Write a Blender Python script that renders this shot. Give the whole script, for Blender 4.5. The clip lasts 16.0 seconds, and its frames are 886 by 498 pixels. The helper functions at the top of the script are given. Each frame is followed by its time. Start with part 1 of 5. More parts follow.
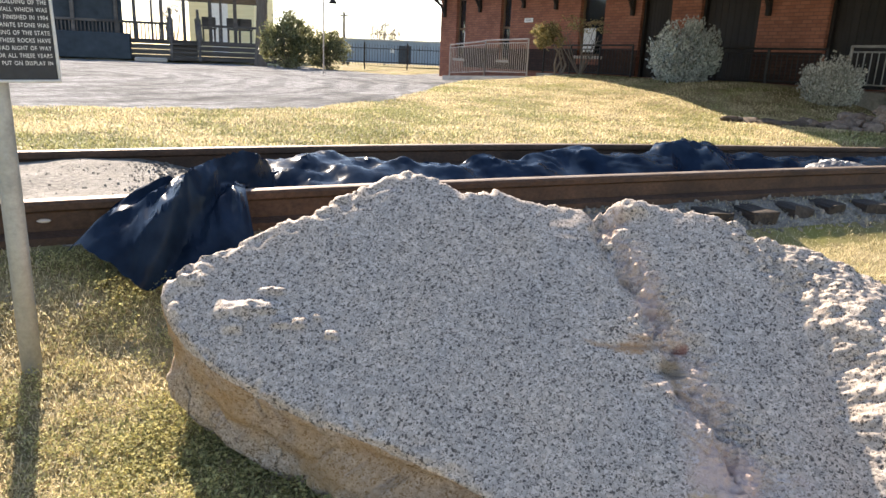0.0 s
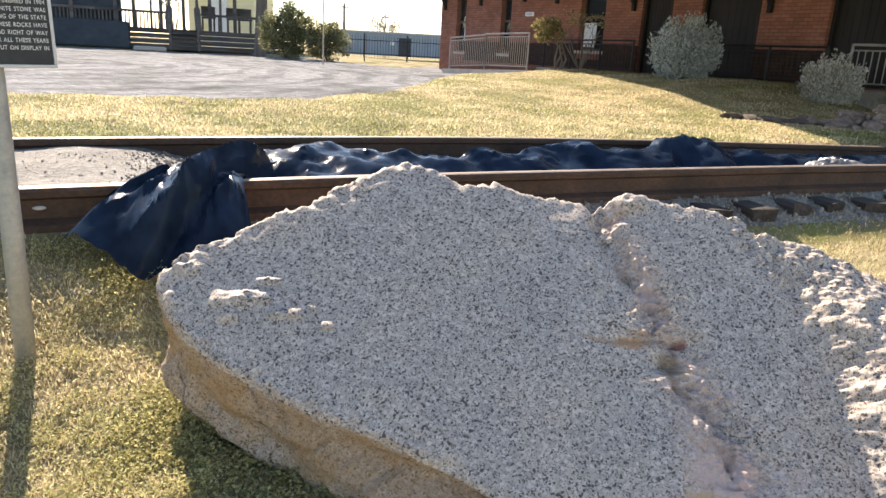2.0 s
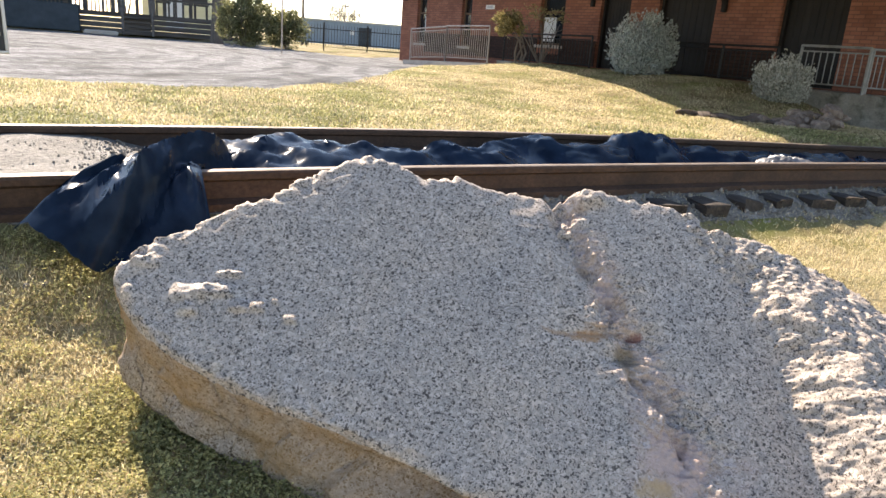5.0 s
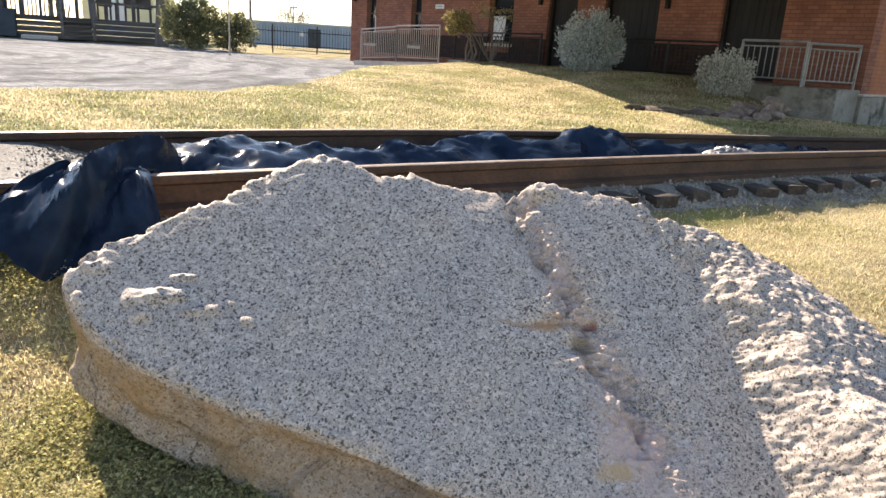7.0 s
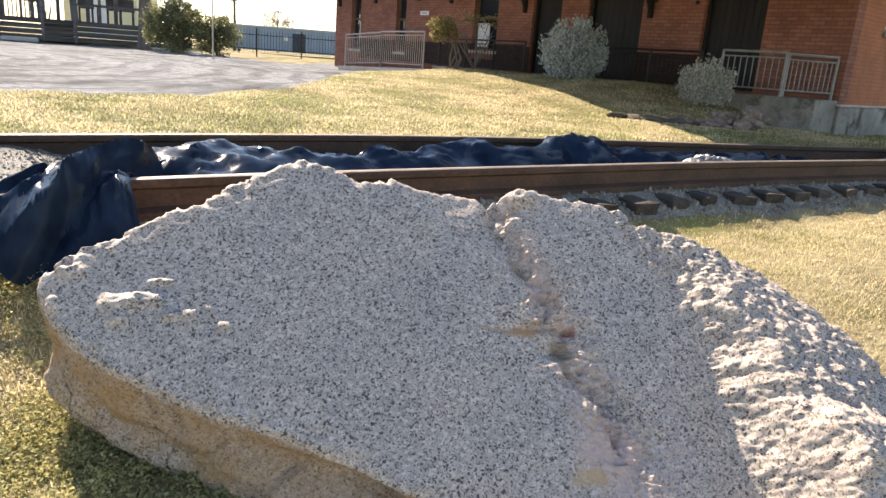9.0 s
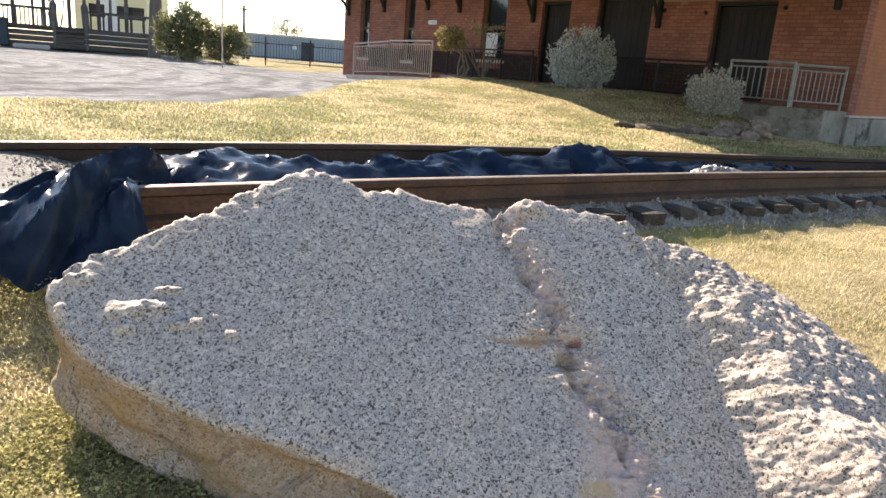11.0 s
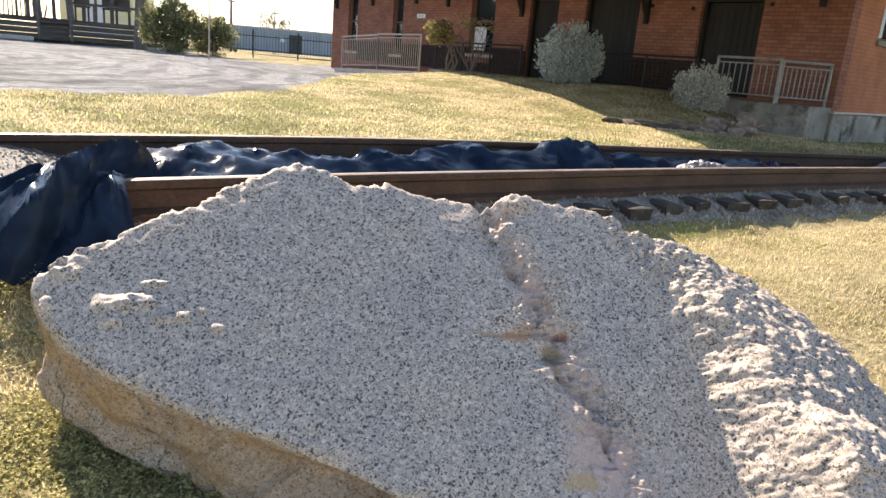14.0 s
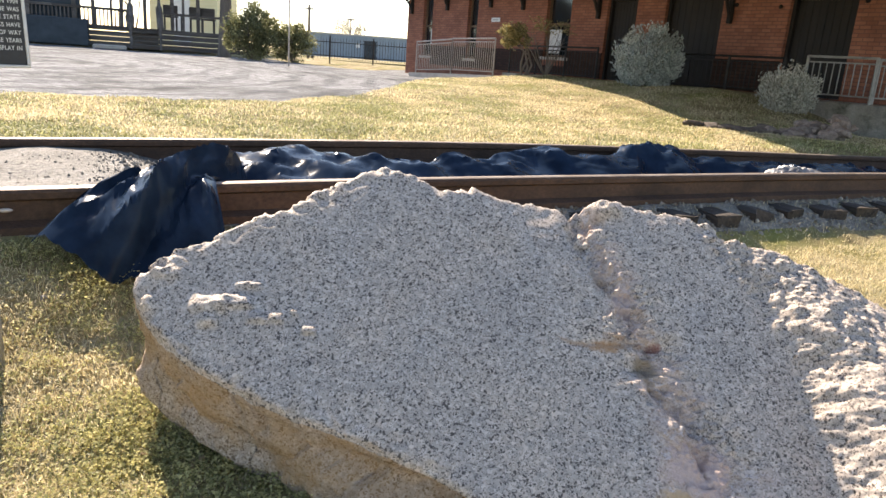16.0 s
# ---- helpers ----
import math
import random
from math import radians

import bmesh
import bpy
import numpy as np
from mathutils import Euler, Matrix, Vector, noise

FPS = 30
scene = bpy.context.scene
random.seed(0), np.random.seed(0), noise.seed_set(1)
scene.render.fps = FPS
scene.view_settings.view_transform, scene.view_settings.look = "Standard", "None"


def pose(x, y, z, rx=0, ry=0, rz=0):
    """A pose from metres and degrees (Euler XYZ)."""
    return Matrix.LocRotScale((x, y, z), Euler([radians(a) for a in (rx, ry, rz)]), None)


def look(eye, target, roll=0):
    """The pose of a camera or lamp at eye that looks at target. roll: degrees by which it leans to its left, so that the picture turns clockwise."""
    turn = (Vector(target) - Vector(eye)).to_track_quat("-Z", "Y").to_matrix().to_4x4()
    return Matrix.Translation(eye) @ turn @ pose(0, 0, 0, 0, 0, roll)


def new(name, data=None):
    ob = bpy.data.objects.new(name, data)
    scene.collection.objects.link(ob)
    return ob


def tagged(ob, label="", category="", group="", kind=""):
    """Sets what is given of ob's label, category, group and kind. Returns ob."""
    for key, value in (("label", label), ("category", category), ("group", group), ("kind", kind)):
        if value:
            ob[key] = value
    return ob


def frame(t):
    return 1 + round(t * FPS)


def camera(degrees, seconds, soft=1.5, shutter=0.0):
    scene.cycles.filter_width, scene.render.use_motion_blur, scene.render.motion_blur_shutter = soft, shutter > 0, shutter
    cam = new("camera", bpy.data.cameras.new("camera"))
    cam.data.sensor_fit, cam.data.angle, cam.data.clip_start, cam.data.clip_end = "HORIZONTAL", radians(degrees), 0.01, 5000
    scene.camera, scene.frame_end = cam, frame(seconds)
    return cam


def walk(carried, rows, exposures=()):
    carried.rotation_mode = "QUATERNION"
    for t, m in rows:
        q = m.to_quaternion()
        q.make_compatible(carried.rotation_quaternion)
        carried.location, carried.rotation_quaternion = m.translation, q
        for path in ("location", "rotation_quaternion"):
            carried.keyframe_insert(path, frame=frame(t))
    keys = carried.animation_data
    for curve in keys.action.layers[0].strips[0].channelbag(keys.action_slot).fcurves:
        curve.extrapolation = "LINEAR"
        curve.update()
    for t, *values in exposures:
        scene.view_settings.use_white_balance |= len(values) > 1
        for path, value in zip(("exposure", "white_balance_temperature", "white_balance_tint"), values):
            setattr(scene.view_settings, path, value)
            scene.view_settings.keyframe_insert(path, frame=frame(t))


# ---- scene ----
cam = camera(64.8, 16.0)
PATH = [
    (0, (0.002, -0.002, 1.157), (-0.005, 1.929, 0.635), 2.4),
    (0.5, (0.007, -0.007, 1.152), (0.023, 1.922, 0.621), 2.5),
    (1, (0.004, -0.002, 1.151), (0.039, 1.925, 0.618), 2.9),
    (1.5, (-0.001, 0.007, 1.147), (0.002, 1.932, 0.604), 2.8),
    (2, (0.0, 0.011, 1.149), (0.001, 1.937, 0.61), 3.2),
    (2.5, (-0.007, 0.02, 1.153), (-0.06, 1.949, 0.627), 2.9),
    (3, (0.001, 0.015, 1.154), (-0.026, 1.947, 0.635), 2.9),
    (3.5, (-0.009, 0.021, 1.156), (-0.064, 1.955, 0.65), 2.8),
    (4, (-0.011, 0.02, 1.158), (-0.045, 1.957, 0.661), 3.1),
    (4.5, (-0.018, 0.014, 1.165), (0.033, 1.948, 0.657), 5.4),
    (5, (-0.01, -0.003, 1.159), (0.109, 1.915, 0.605), 4.5),
    (7.5, (-0.007, -0.022, 1.15), (0.263, 1.884, 0.607), 4.2),
    (8, (0.001, -0.029, 1.151), (0.296, 1.873, 0.606), 4.6),
    (8.5, (0.004, -0.025, 1.152), (0.293, 1.88, 0.615), 4.4),
    (11, (0.003, -0.024, 1.157), (0.269, 1.893, 0.652), 4.5),
    (11.5, (-0.006, -0.021, 1.159), (0.232, 1.9, 0.655), 4.5),
    (12, (-0.006, -0.023, 1.161), (0.232, 1.898, 0.658), 4.7),
    (12.5, (-0.012, -0.022, 1.162), (0.218, 1.899, 0.657), 4.7),
    (13, (-0.016, -0.023, 1.166), (0.18, 1.907, 0.681), 4.8),
    (13.5, (-0.003, -0.023, 1.158), (0.232, 1.895, 0.643), 4.4),
    (14, (0.005, -0.034, 1.16), (0.305, 1.874, 0.642), 4.9),
    (14.5, (0.04, -0.055, 1.143), (0.471, 1.809, 0.561), 3.5),
    (15, (0.002, -0.033, 1.13), (0.279, 1.849, 0.513), 3.2),
    (15.5, (-0.026, -0.014, 1.143), (0.145, 1.895, 0.571), 3.6),
    (16, (-0.045, -0.007, 1.156), (0.057, 1.92, 0.633), 4.2),
]
walk(cam, [(t, look(eye, target, roll)) for t, eye, target, roll in PATH], [(0.0, 1.52, 6780, 15), (16.0, 1.52, 6780, 15)])

# ---- light ----
SUN_AZ, SUN_EL = -27.0, 36.0
world = bpy.data.worlds.new("world")
scene.world = world
world.use_nodes = True
wn = world.node_tree
sky = wn.nodes.new("ShaderNodeTexSky")
sky.sky_type, sky.sun_disc = "NISHITA", False
sky.sun_elevation, sky.sun_rotation = radians(SUN_EL), radians(SUN_AZ)
sky.air_density, sky.dust_density = 1.0, 0.3
wn.nodes["Background"].inputs["Strength"].default_value = 0.10
wn.links.new(sky.outputs["Color"], wn.nodes["Background"].inputs["Color"])
sun = new("sun", bpy.data.lights.new("sun", "SUN"))
sun.data.energy, sun.data.angle, sun.data.color = 5.0, radians(0.5), (1.0, 0.9, 0.74)
a, e = radians(SUN_AZ), radians(SUN_EL)
sun_way = Vector((math.sin(a) * math.cos(e), math.cos(a) * math.cos(e), math.sin(e)))
sun.matrix_world = look(sun_way * 50, (0, 0, 0))


# ---- materials ----
def ramp(nt, source, stops):
    n = nt.nodes.new("ShaderNodeValToRGB")
    el = n.color_ramp.elements
    while len(el) < len(stops):
        el.new(0.5)
    for k, (p, c) in enumerate(stops):
        el[k].position, el[k].color = p, (*c, 1)
    nt.links.new(source, n.inputs["Fac"])
    return n.outputs["Color"]


def noise_tex(nt, scale, detail=4, rough=0.55, stretch=(1, 1, 1), coords="Object", kind="noise"):
    tc, mp = nt.nodes.new("ShaderNodeTexCoord"), nt.nodes.new("ShaderNodeMapping")
    mp.inputs["Scale"].default_value = stretch
    nt.links.new(tc.outputs[coords], mp.inputs["Vector"])
    if kind == "voronoi":
        n = nt.nodes.new("ShaderNodeTexVoronoi")
        n.inputs["Scale"].default_value = scale
        nt.links.new(mp.outputs["Vector"], n.inputs["Vector"])
        return n
    n = nt.nodes.new("ShaderNodeTexNoise")
    n.inputs["Scale"].default_value, n.inputs["Detail"].default_value, n.inputs["Roughness"].default_value = scale, detail, rough
    nt.links.new(mp.outputs["Vector"], n.inputs["Vector"])
    return n


def mix(nt, fac, c1, c2, mode="MIX"):
    n = nt.nodes.new("ShaderNodeMix")
    n.data_type, n.blend_type = "RGBA", mode
    for sock, val in ((n.inputs["Factor"], fac), (n.inputs["A"], c1), (n.inputs["B"], c2)):
        if hasattr(val, "is_linked"):
            nt.links.new(val, sock)
        elif sock.type == "VALUE":
            sock.default_value = val
        else:
            sock.default_value = (*val, 1)
    return n.outputs["Result"]


def surface(name, stops, scale=8, rough=0.8, metal=0.0, bump=0.3, bump_scale=None, fine=None, stretch=(1, 1, 1), spec=0.4,
            coords="Object", stains=None, per_piece=0.0, island=0.0, distance=0.01):
    """A node material: a colour ramp over coarse noise, a finer grain over it, stains, relief."""
    m = bpy.data.materials.new(name)
    m.use_nodes = True
    nt = m.node_tree
    b = nt.nodes["Principled BSDF"]
    b.inputs["Roughness"].default_value, b.inputs["Metallic"].default_value = rough, metal
    b.inputs["Specular IOR Level"].default_value = spec
    big = noise_tex(nt, scale, 5, 0.6, stretch, coords)
    col = ramp(nt, big.outputs["Fac"], stops)
    if fine:
        fs, amount = fine
        grain = noise_tex(nt, fs, 3, 0.7, stretch, coords)
        dark = ramp(nt, grain.outputs["Fac"], [(0.3, (1 - amount,) * 3), (0.7, (1 + amount * 0.6,) * 3)])
        col = mix(nt, 1.0, col, dark, "MULTIPLY")
    if stains:
        ss, sc, lo, hi = stains
        st = noise_tex(nt, ss, 6, 0.65, (1, 1, 1), coords)
        f = ramp(nt, st.outputs["Fac"], [(lo, (0, 0, 0)), (hi, (1, 1, 1))])
        col = mix(nt, f, col, sc)
    for amount, out in ((per_piece, "Random"), (island, "Random Per Island")):
        if amount:
            oi = nt.nodes.new("ShaderNodeObjectInfo" if out == "Random" else "ShaderNodeNewGeometry")
            v = ramp(nt, oi.outputs[out], [(0, (1 - amount,) * 3), (1, (1 + amount * 0.7,) * 3)])
            col = mix(nt, 1.0, col, v, "MULTIPLY")
    nt.links.new(col, b.inputs["Base Color"])
    if bump:
        bn = noise_tex(nt, bump_scale or scale * 6, 6, 0.65, stretch, coords)
        bp = nt.nodes.new("ShaderNodeBump")
        bp.inputs["Strength"].default_value, bp.inputs["Distance"].default_value = bump, distance
        nt.links.new(bn.outputs["Fac"], bp.inputs["Height"])
        nt.links.new(bp.outputs["Normal"], b.inputs["Normal"])
    return m


def leafy(name, dark, light, rough=0.55, through_light=0.35):
    """Leaves and blades: varied piece by piece, some light passing through."""
    m = bpy.data.materials.new(name)
    m.use_nodes = True
    nt = m.node_tree
    b = nt.nodes["Principled BSDF"]
    b.inputs["Roughness"].default_value = rough
    g = nt.nodes.new("ShaderNodeNewGeometry")
    patch = noise_tex(nt, 1.3, 3)
    v = nt.nodes.new("ShaderNodeMath")
    v.operation = "MULTIPLY_ADD"
    nt.links.new(g.outputs["Random Per Island"], v.inputs[0])
    v.inputs[1].default_value = 0.6
    half = nt.nodes.new("ShaderNodeMath")
    half.operation = "MULTIPLY"
    half.inputs[1].default_value = 0.4
    nt.links.new(patch.outputs["Fac"], half.inputs[0])
    nt.links.new(half.outputs[0], v.inputs[2])
    col = ramp(nt, v.outputs[0], [(0.15, dark), (0.85, light)])
    nt.links.new(col, b.inputs["Base Color"])
    tr, ad = nt.nodes.new("ShaderNodeBsdfTranslucent"), nt.nodes.new("ShaderNodeMixShader")
    nt.links.new(col, tr.inputs["Color"])
    ad.inputs["Fac"].default_value = through_light
    nt.links.new(b.outputs[0], ad.inputs[1])
    nt.links.new(tr.outputs[0], ad.inputs[2])
    nt.links.new(ad.outputs[0], nt.nodes["Material Output"].inputs["Surface"])
    return m


M_SOIL = surface("lawn_soil", [(0.3, (0.15, 0.115, 0.055)), (0.5, (0.31, 0.25, 0.135)), (0.7, (0.44, 0.37, 0.22))], 1.6, 0.95, bump=0.8,
                 bump_scale=40, fine=(60, 0.5), spec=0.1, stains=(0.7, (0.2, 0.2, 0.055), 0.5, 0.68), distance=0.03)
M_GRAVEL = surface("grey_gravel", [(0.3, (0.23, 0.23, 0.235)), (0.7, (0.36, 0.36, 0.365))], 1.1, 0.95, bump=1.0, bump_scale=9,
                   fine=(14, 0.75), spec=0.1, distance=0.09, stains=(0.6, (0.12, 0.12, 0.12), 0.5, 0.65), stretch=(0.45, 1.4, 1))
gn = M_GRAVEL.node_tree
tc, mp, wv = (gn.nodes.new(k) for k in ("ShaderNodeTexCoord", "ShaderNodeMapping", "ShaderNodeTexWave"))
mp.inputs["Location"].default_value = (8.5, -13.5, 0)
gn.links.new(tc.outputs["Object"], mp.inputs["Vector"])
gn.links.new(mp.outputs["Vector"], wv.inputs["Vector"])
wv.wave_type, wv.rings_direction = "RINGS", "Z"
wv.inputs["Scale"].default_value, wv.inputs["Distortion"].default_value = 0.42, 6.0
wv.inputs["Detail"].default_value, wv.inputs["Detail Scale"].default_value = 4.0, 1.6
old = gn.nodes["Principled BSDF"].inputs["Base Color"].links[0].from_socket
gn.links.new(mix(gn, 1.0, old, ramp(gn, wv.outputs["Fac"], [(0.15, (0.7, 0.7, 0.71)), (0.4, (1.0, 1.0, 0.99))]), "MULTIPLY"), gn.nodes["Principled BSDF"].inputs["Base Color"])
M_BALLAST = surface("track_ballast", [(0.3, (0.16, 0.14, 0.115)), (0.7, (0.42, 0.38, 0.32))], 9.0, 0.9, bump=1.0, bump_scale=50,
                    fine=(70, 0.6), spec=0.2, distance=0.03)
M_GRIT = surface("pale_packed_grit", [(0.3, (0.17, 0.155, 0.135)), (0.7, (0.27, 0.25, 0.22))], 4.0, 0.9, bump=1.0, bump_scale=45, fine=(38, 0.55), distance=0.02, stains=(2.5, (0.30, 0.28, 0.25), 0.5, 0.62))
M_STONE = surface("ballast_stone", [(0.3, (0.14, 0.122, 0.096)), (0.7, (0.33, 0.29, 0.235))], 9.0, 0.85, bump=0.4, bump_scale=90, island=0.45)
M_RAIL = surface("rusty_rail", [(0.3, (0.062, 0.038, 0.026)), (0.6, (0.105, 0.06, 0.038)), (0.8, (0.14, 0.08, 0.052))], 5.0, 0.75, 0.25, bump=0.35,
                 bump_scale=120, fine=(60, 0.35), stretch=(0.5, 1, 1))
M_RAILTOP = surface("worn_rail_top", [(0.3, (0.19, 0.14, 0.105)), (0.7, (0.33, 0.27, 0.22))], 6.0, 0.6, 0.5, bump=0.1, bump_scale=90)
M_TIE = surface("weathered_tie_wood", [(0.3, (0.026, 0.021, 0.017)), (0.7, (0.085, 0.066, 0.05))], 7.0, 0.9, bump=0.8, bump_scale=40, fine=(50, 0.5),
                stretch=(1, 0.15, 1), per_piece=0.35)


def link(bm, name, material, parent=None, smooth=False):
    me = bpy.data.meshes.new(name)
    bm.to_mesh(me)
    bm.free()
    if smooth:
        for p in me.polygons:
            p.use_smooth = True
    if material:
        for m in (material if isinstance(material, (list, tuple)) else [material]):
            me.materials.append(m)
    ob = new(name, me)
    if parent:
        ob.parent = parent
    return ob


def part(name, bm, material, parent, label="", smooth=False):
    ob = link(bm, name, material, parent, smooth)
    if label:
        ob["label"] = label
    return ob


def thing(name, m, label, category, group="", kind=""):
    ob = new(name)
    ob.empty_display_size = 0.1
    ob.matrix_basis = m
    return tagged(ob, label, category, group, kind)


def box(bm, size, m=Matrix(), bevel=0.0):
    """Adds a bevelled block of that size, its centre at m."""
    made = bmesh.ops.create_cube(bm, size=1.0, matrix=m @ Matrix.Diagonal((*size, 1)))
    if bevel:
        edges = {ed for v in made["verts"] for ed in v.link_edges}
        bmesh.ops.bevel(bm, geom=list(edges), offset=bevel, segments=1, affect="EDGES", profile=0.5)
    return bm


def tube(bm, pts, radii, sides=8):
    """Adds a tube through the points, one radius a point, with closed ends."""
    rings = []
    pts = [Vector(p) for p in pts]
    for k, p in enumerate(pts):
        d = (pts[min(k + 1, len(pts) - 1)] - pts[max(k - 1, 0)]).normalized()
        s = d.cross((0, 0, 1)) if abs(d.z) < 0.9 else d.cross((1, 0, 0))
        s.normalize()
        t = d.cross(s)
        r = radii if isinstance(radii, (int, float)) else radii[k]
        rings.append([bm.verts.new(p + (s * math.cos(w) + t * math.sin(w)) * r) for w in (2 * math.pi * q / sides for q in range(sides))])
    for r0, r1 in zip(rings, rings[1:]):
        for q in range(sides):
            bm.faces.new((r0[q], r0[(q + 1) % sides], r1[(q + 1) % sides], r1[q]))
    bm.faces.new(rings[0][::-1])
    bm.faces.new(rings[-1])
    return bm


def smooth01(a, b, x):
    x = min(1.0, max(0.0, (x - a) / (b - a)))
    return x * x * (3 - 2 * x)


# ---- the lie of the land: u runs along the track, v across it, both from the spot where the walk begins ----
E_U, E_V = Vector((0.912, 0.410, 0)), Vector((-0.410, 0.912, 0))


def bend(u):
    """How far across the near rail lies."""
    w = min(max(u, -4.0), 12.0)
    return 3.32 - 0.0105 * (w - 3.6) ** 2 - 0.021 * (w - 3.6) * (u - w)


def track(u, v, z=0.0):
    """The place u along and v across from the near rail."""
    p = E_U * u + E_V * (bend(u) + v)
    return Vector((p.x, p.y, z))


def to_track(x, y):
    u = x * E_U.x + y * E_U.y
    return u, x * E_V.x + y * E_V.y - bend(u)


def cross_level(u):
    """The far rail's height against the near rail's."""
    return -0.085 * smooth01(1.5, 9.0, u)


CORNER, H_DIR, OUT = Vector((9.24, 12.44, 0)), Vector((-0.53, 0.848, 0)), Vector((-0.848, -0.53, 0))


def front(l, q, z=0.0):
    """The place l along the building's front from its corner by the track, and q out from it."""
    p = CORNER + H_DIR * l + OUT * q
    return Vector((p.x, p.y, z))


def land(x, y):
    """The ground's height."""
    u, v = to_track(x, y)
    d = Vector((x, y, 0)) - CORNER
    l, q = d.dot(H_DIR), d.dot(OUT)
    near = 0.03 + 0.02 * noise.noise((x * 0.8, y * 0.8, 0)) + 0.012 * noise.noise((x * 3, y * 3, 5)) + 0.011 * noise.noise((x * 9, y * 9, 6))
    lawn = 0.43 + 0.20 * smooth01(0.0, 3.0 + 0.9 * max(q, 0.0), l + 0.5 * smooth01(0, 3, q)) * smooth01(-14, -2, q) + 0.30 * smooth01(11.2, 8.6, l) * smooth01(5.5, 1.0, q) * smooth01(0.5, 3.0, l) - 0.19 * smooth01(1.5, 0.2, l) * smooth01(2.5, 0.5, q) + 0.03 * noise.noise((x * 0.4, y * 0.4, 2))
    lawn += 0.02 * noise.noise((x * 1.7, y * 1.7, 3)) - 0.16 * smooth01(10.6, 11.5, l) * smooth01(4.0, 1.8, q) * smooth01(-2.0, 0.0, q)
    bed = 0.34 + 0.02 * noise.noise((x * 5, y * 5, 7))
    fill = 0.5 + 0.02 * noise.noise((x * 3, y * 3, 9))
    mid = bed + (fill - bed) * smooth01(0.75, -0.1, u) + cross_level(u) * smooth01(0, 1.5, v)
    if v < 0.0:
        mid = 0.395 + 0.33 * max(v, -0.6) + 0.01 * noise.noise((x * 6, y * 6, 7))
        steep = smooth01(0.8, 2.2, u)
        near += 0.165 * smooth01(1.0, 2.4, u) * smooth01(-2.6, -1.1, v)
        soft = near + (mid - near) * smooth01(-1.4, -0.3, v)
        bank = max(near, 0.372 + 0.40 * min(0.0, v + 0.1) + 0.012 * noise.noise((x * 6, y * 6, 7)))
        return soft + (bank - soft) * steep
    if v < 1.6:
        return mid
    return mid + (lawn - mid) * smooth01(1.6, 2.3, v)


def spread(parts):
    out = []
    for a, b, n in parts:
        out += [a + (b - a) * k / n for k in range(n)]
    return out + [parts[-1][1]]


def in_lot(x, y):
    """The gravel lot before the deck: how far inside its edge."""
    d = math.hypot(x, y)
    az = math.degrees(math.atan2(x, y))
    edge = 9.2 + 0.25 * noise.noise((az * 0.3, 1, 0)) + 0.03 * (az + 11) * (az > -11) * 12 + 0.012 * max(0, az + 7) ** 3
    return d - edge


def build_ground():
    us = spread([(-500, -60, 10), (-60, -12, 12), (-12, -3, 18), (-3, 9.5, 125), (9.5, 16, 26), (16, 60, 20), (60, 700, 12)])
    vs = spread([(-60, -12, 6), (-12, -4, 12), (-4, -2.4, 16), (-2.4, 2.6, 84), (2.6, 6, 30), (6, 30, 70), (30, 60, 12), (60, 900, 14)])
    me = bpy.data.meshes.new("ground")
    verts, faces, kinds = [], [], []
    for u in us:
        for v in vs:
            p = track(u, v)
            verts.append((p.x, p.y, land(p.x, p.y)))
    nv = len(vs)
    for i in range(len(us) - 1):
        for j in range(nv - 1):
            faces.append((i * nv + j, (i + 1) * nv + j, (i + 1) * nv + j + 1, i * nv + j + 1))
            u, v = (us[i] + us[i + 1]) / 2, (vs[j] + vs[j + 1]) / 2
            p = track(u, v)
            wob = 0.12 * noise.noise((u * 2.5, v * 2.5, 3)) + 0.25 * noise.noise((u * 0.6, v, 8))
            k = 0
            if (-0.08 if u < 0.9 else -0.38) + wob * 0.6 < v < 1.95 + wob:
                k = 3 if u < 0.35 + wob and 0 < v < 1.5 else 2
            elif v > 3 and in_lot(p.x, p.y) > wob and p.x < 0.6 and math.hypot(p.x, p.y) < 31:
                k = 1
            kinds.append(k)
    me.from_pydata(verts, [], faces)
    for m in (M_SOIL, M_GRAVEL, M_BALLAST, M_GRIT):
        me.materials.append(m)
    me.polygons.foreach_set("material_index", kinds)
    me.polygons.foreach_set("use_smooth", [True] * len(kinds))
    return tagged(new("ground", me), "dry winter lawn with a grey gravel lot and track ballast", "ground", kind="structure")


build_ground()

# ---- the track ----
RAIL_TOP, RAIL_FOOT = 0.55, 0.395


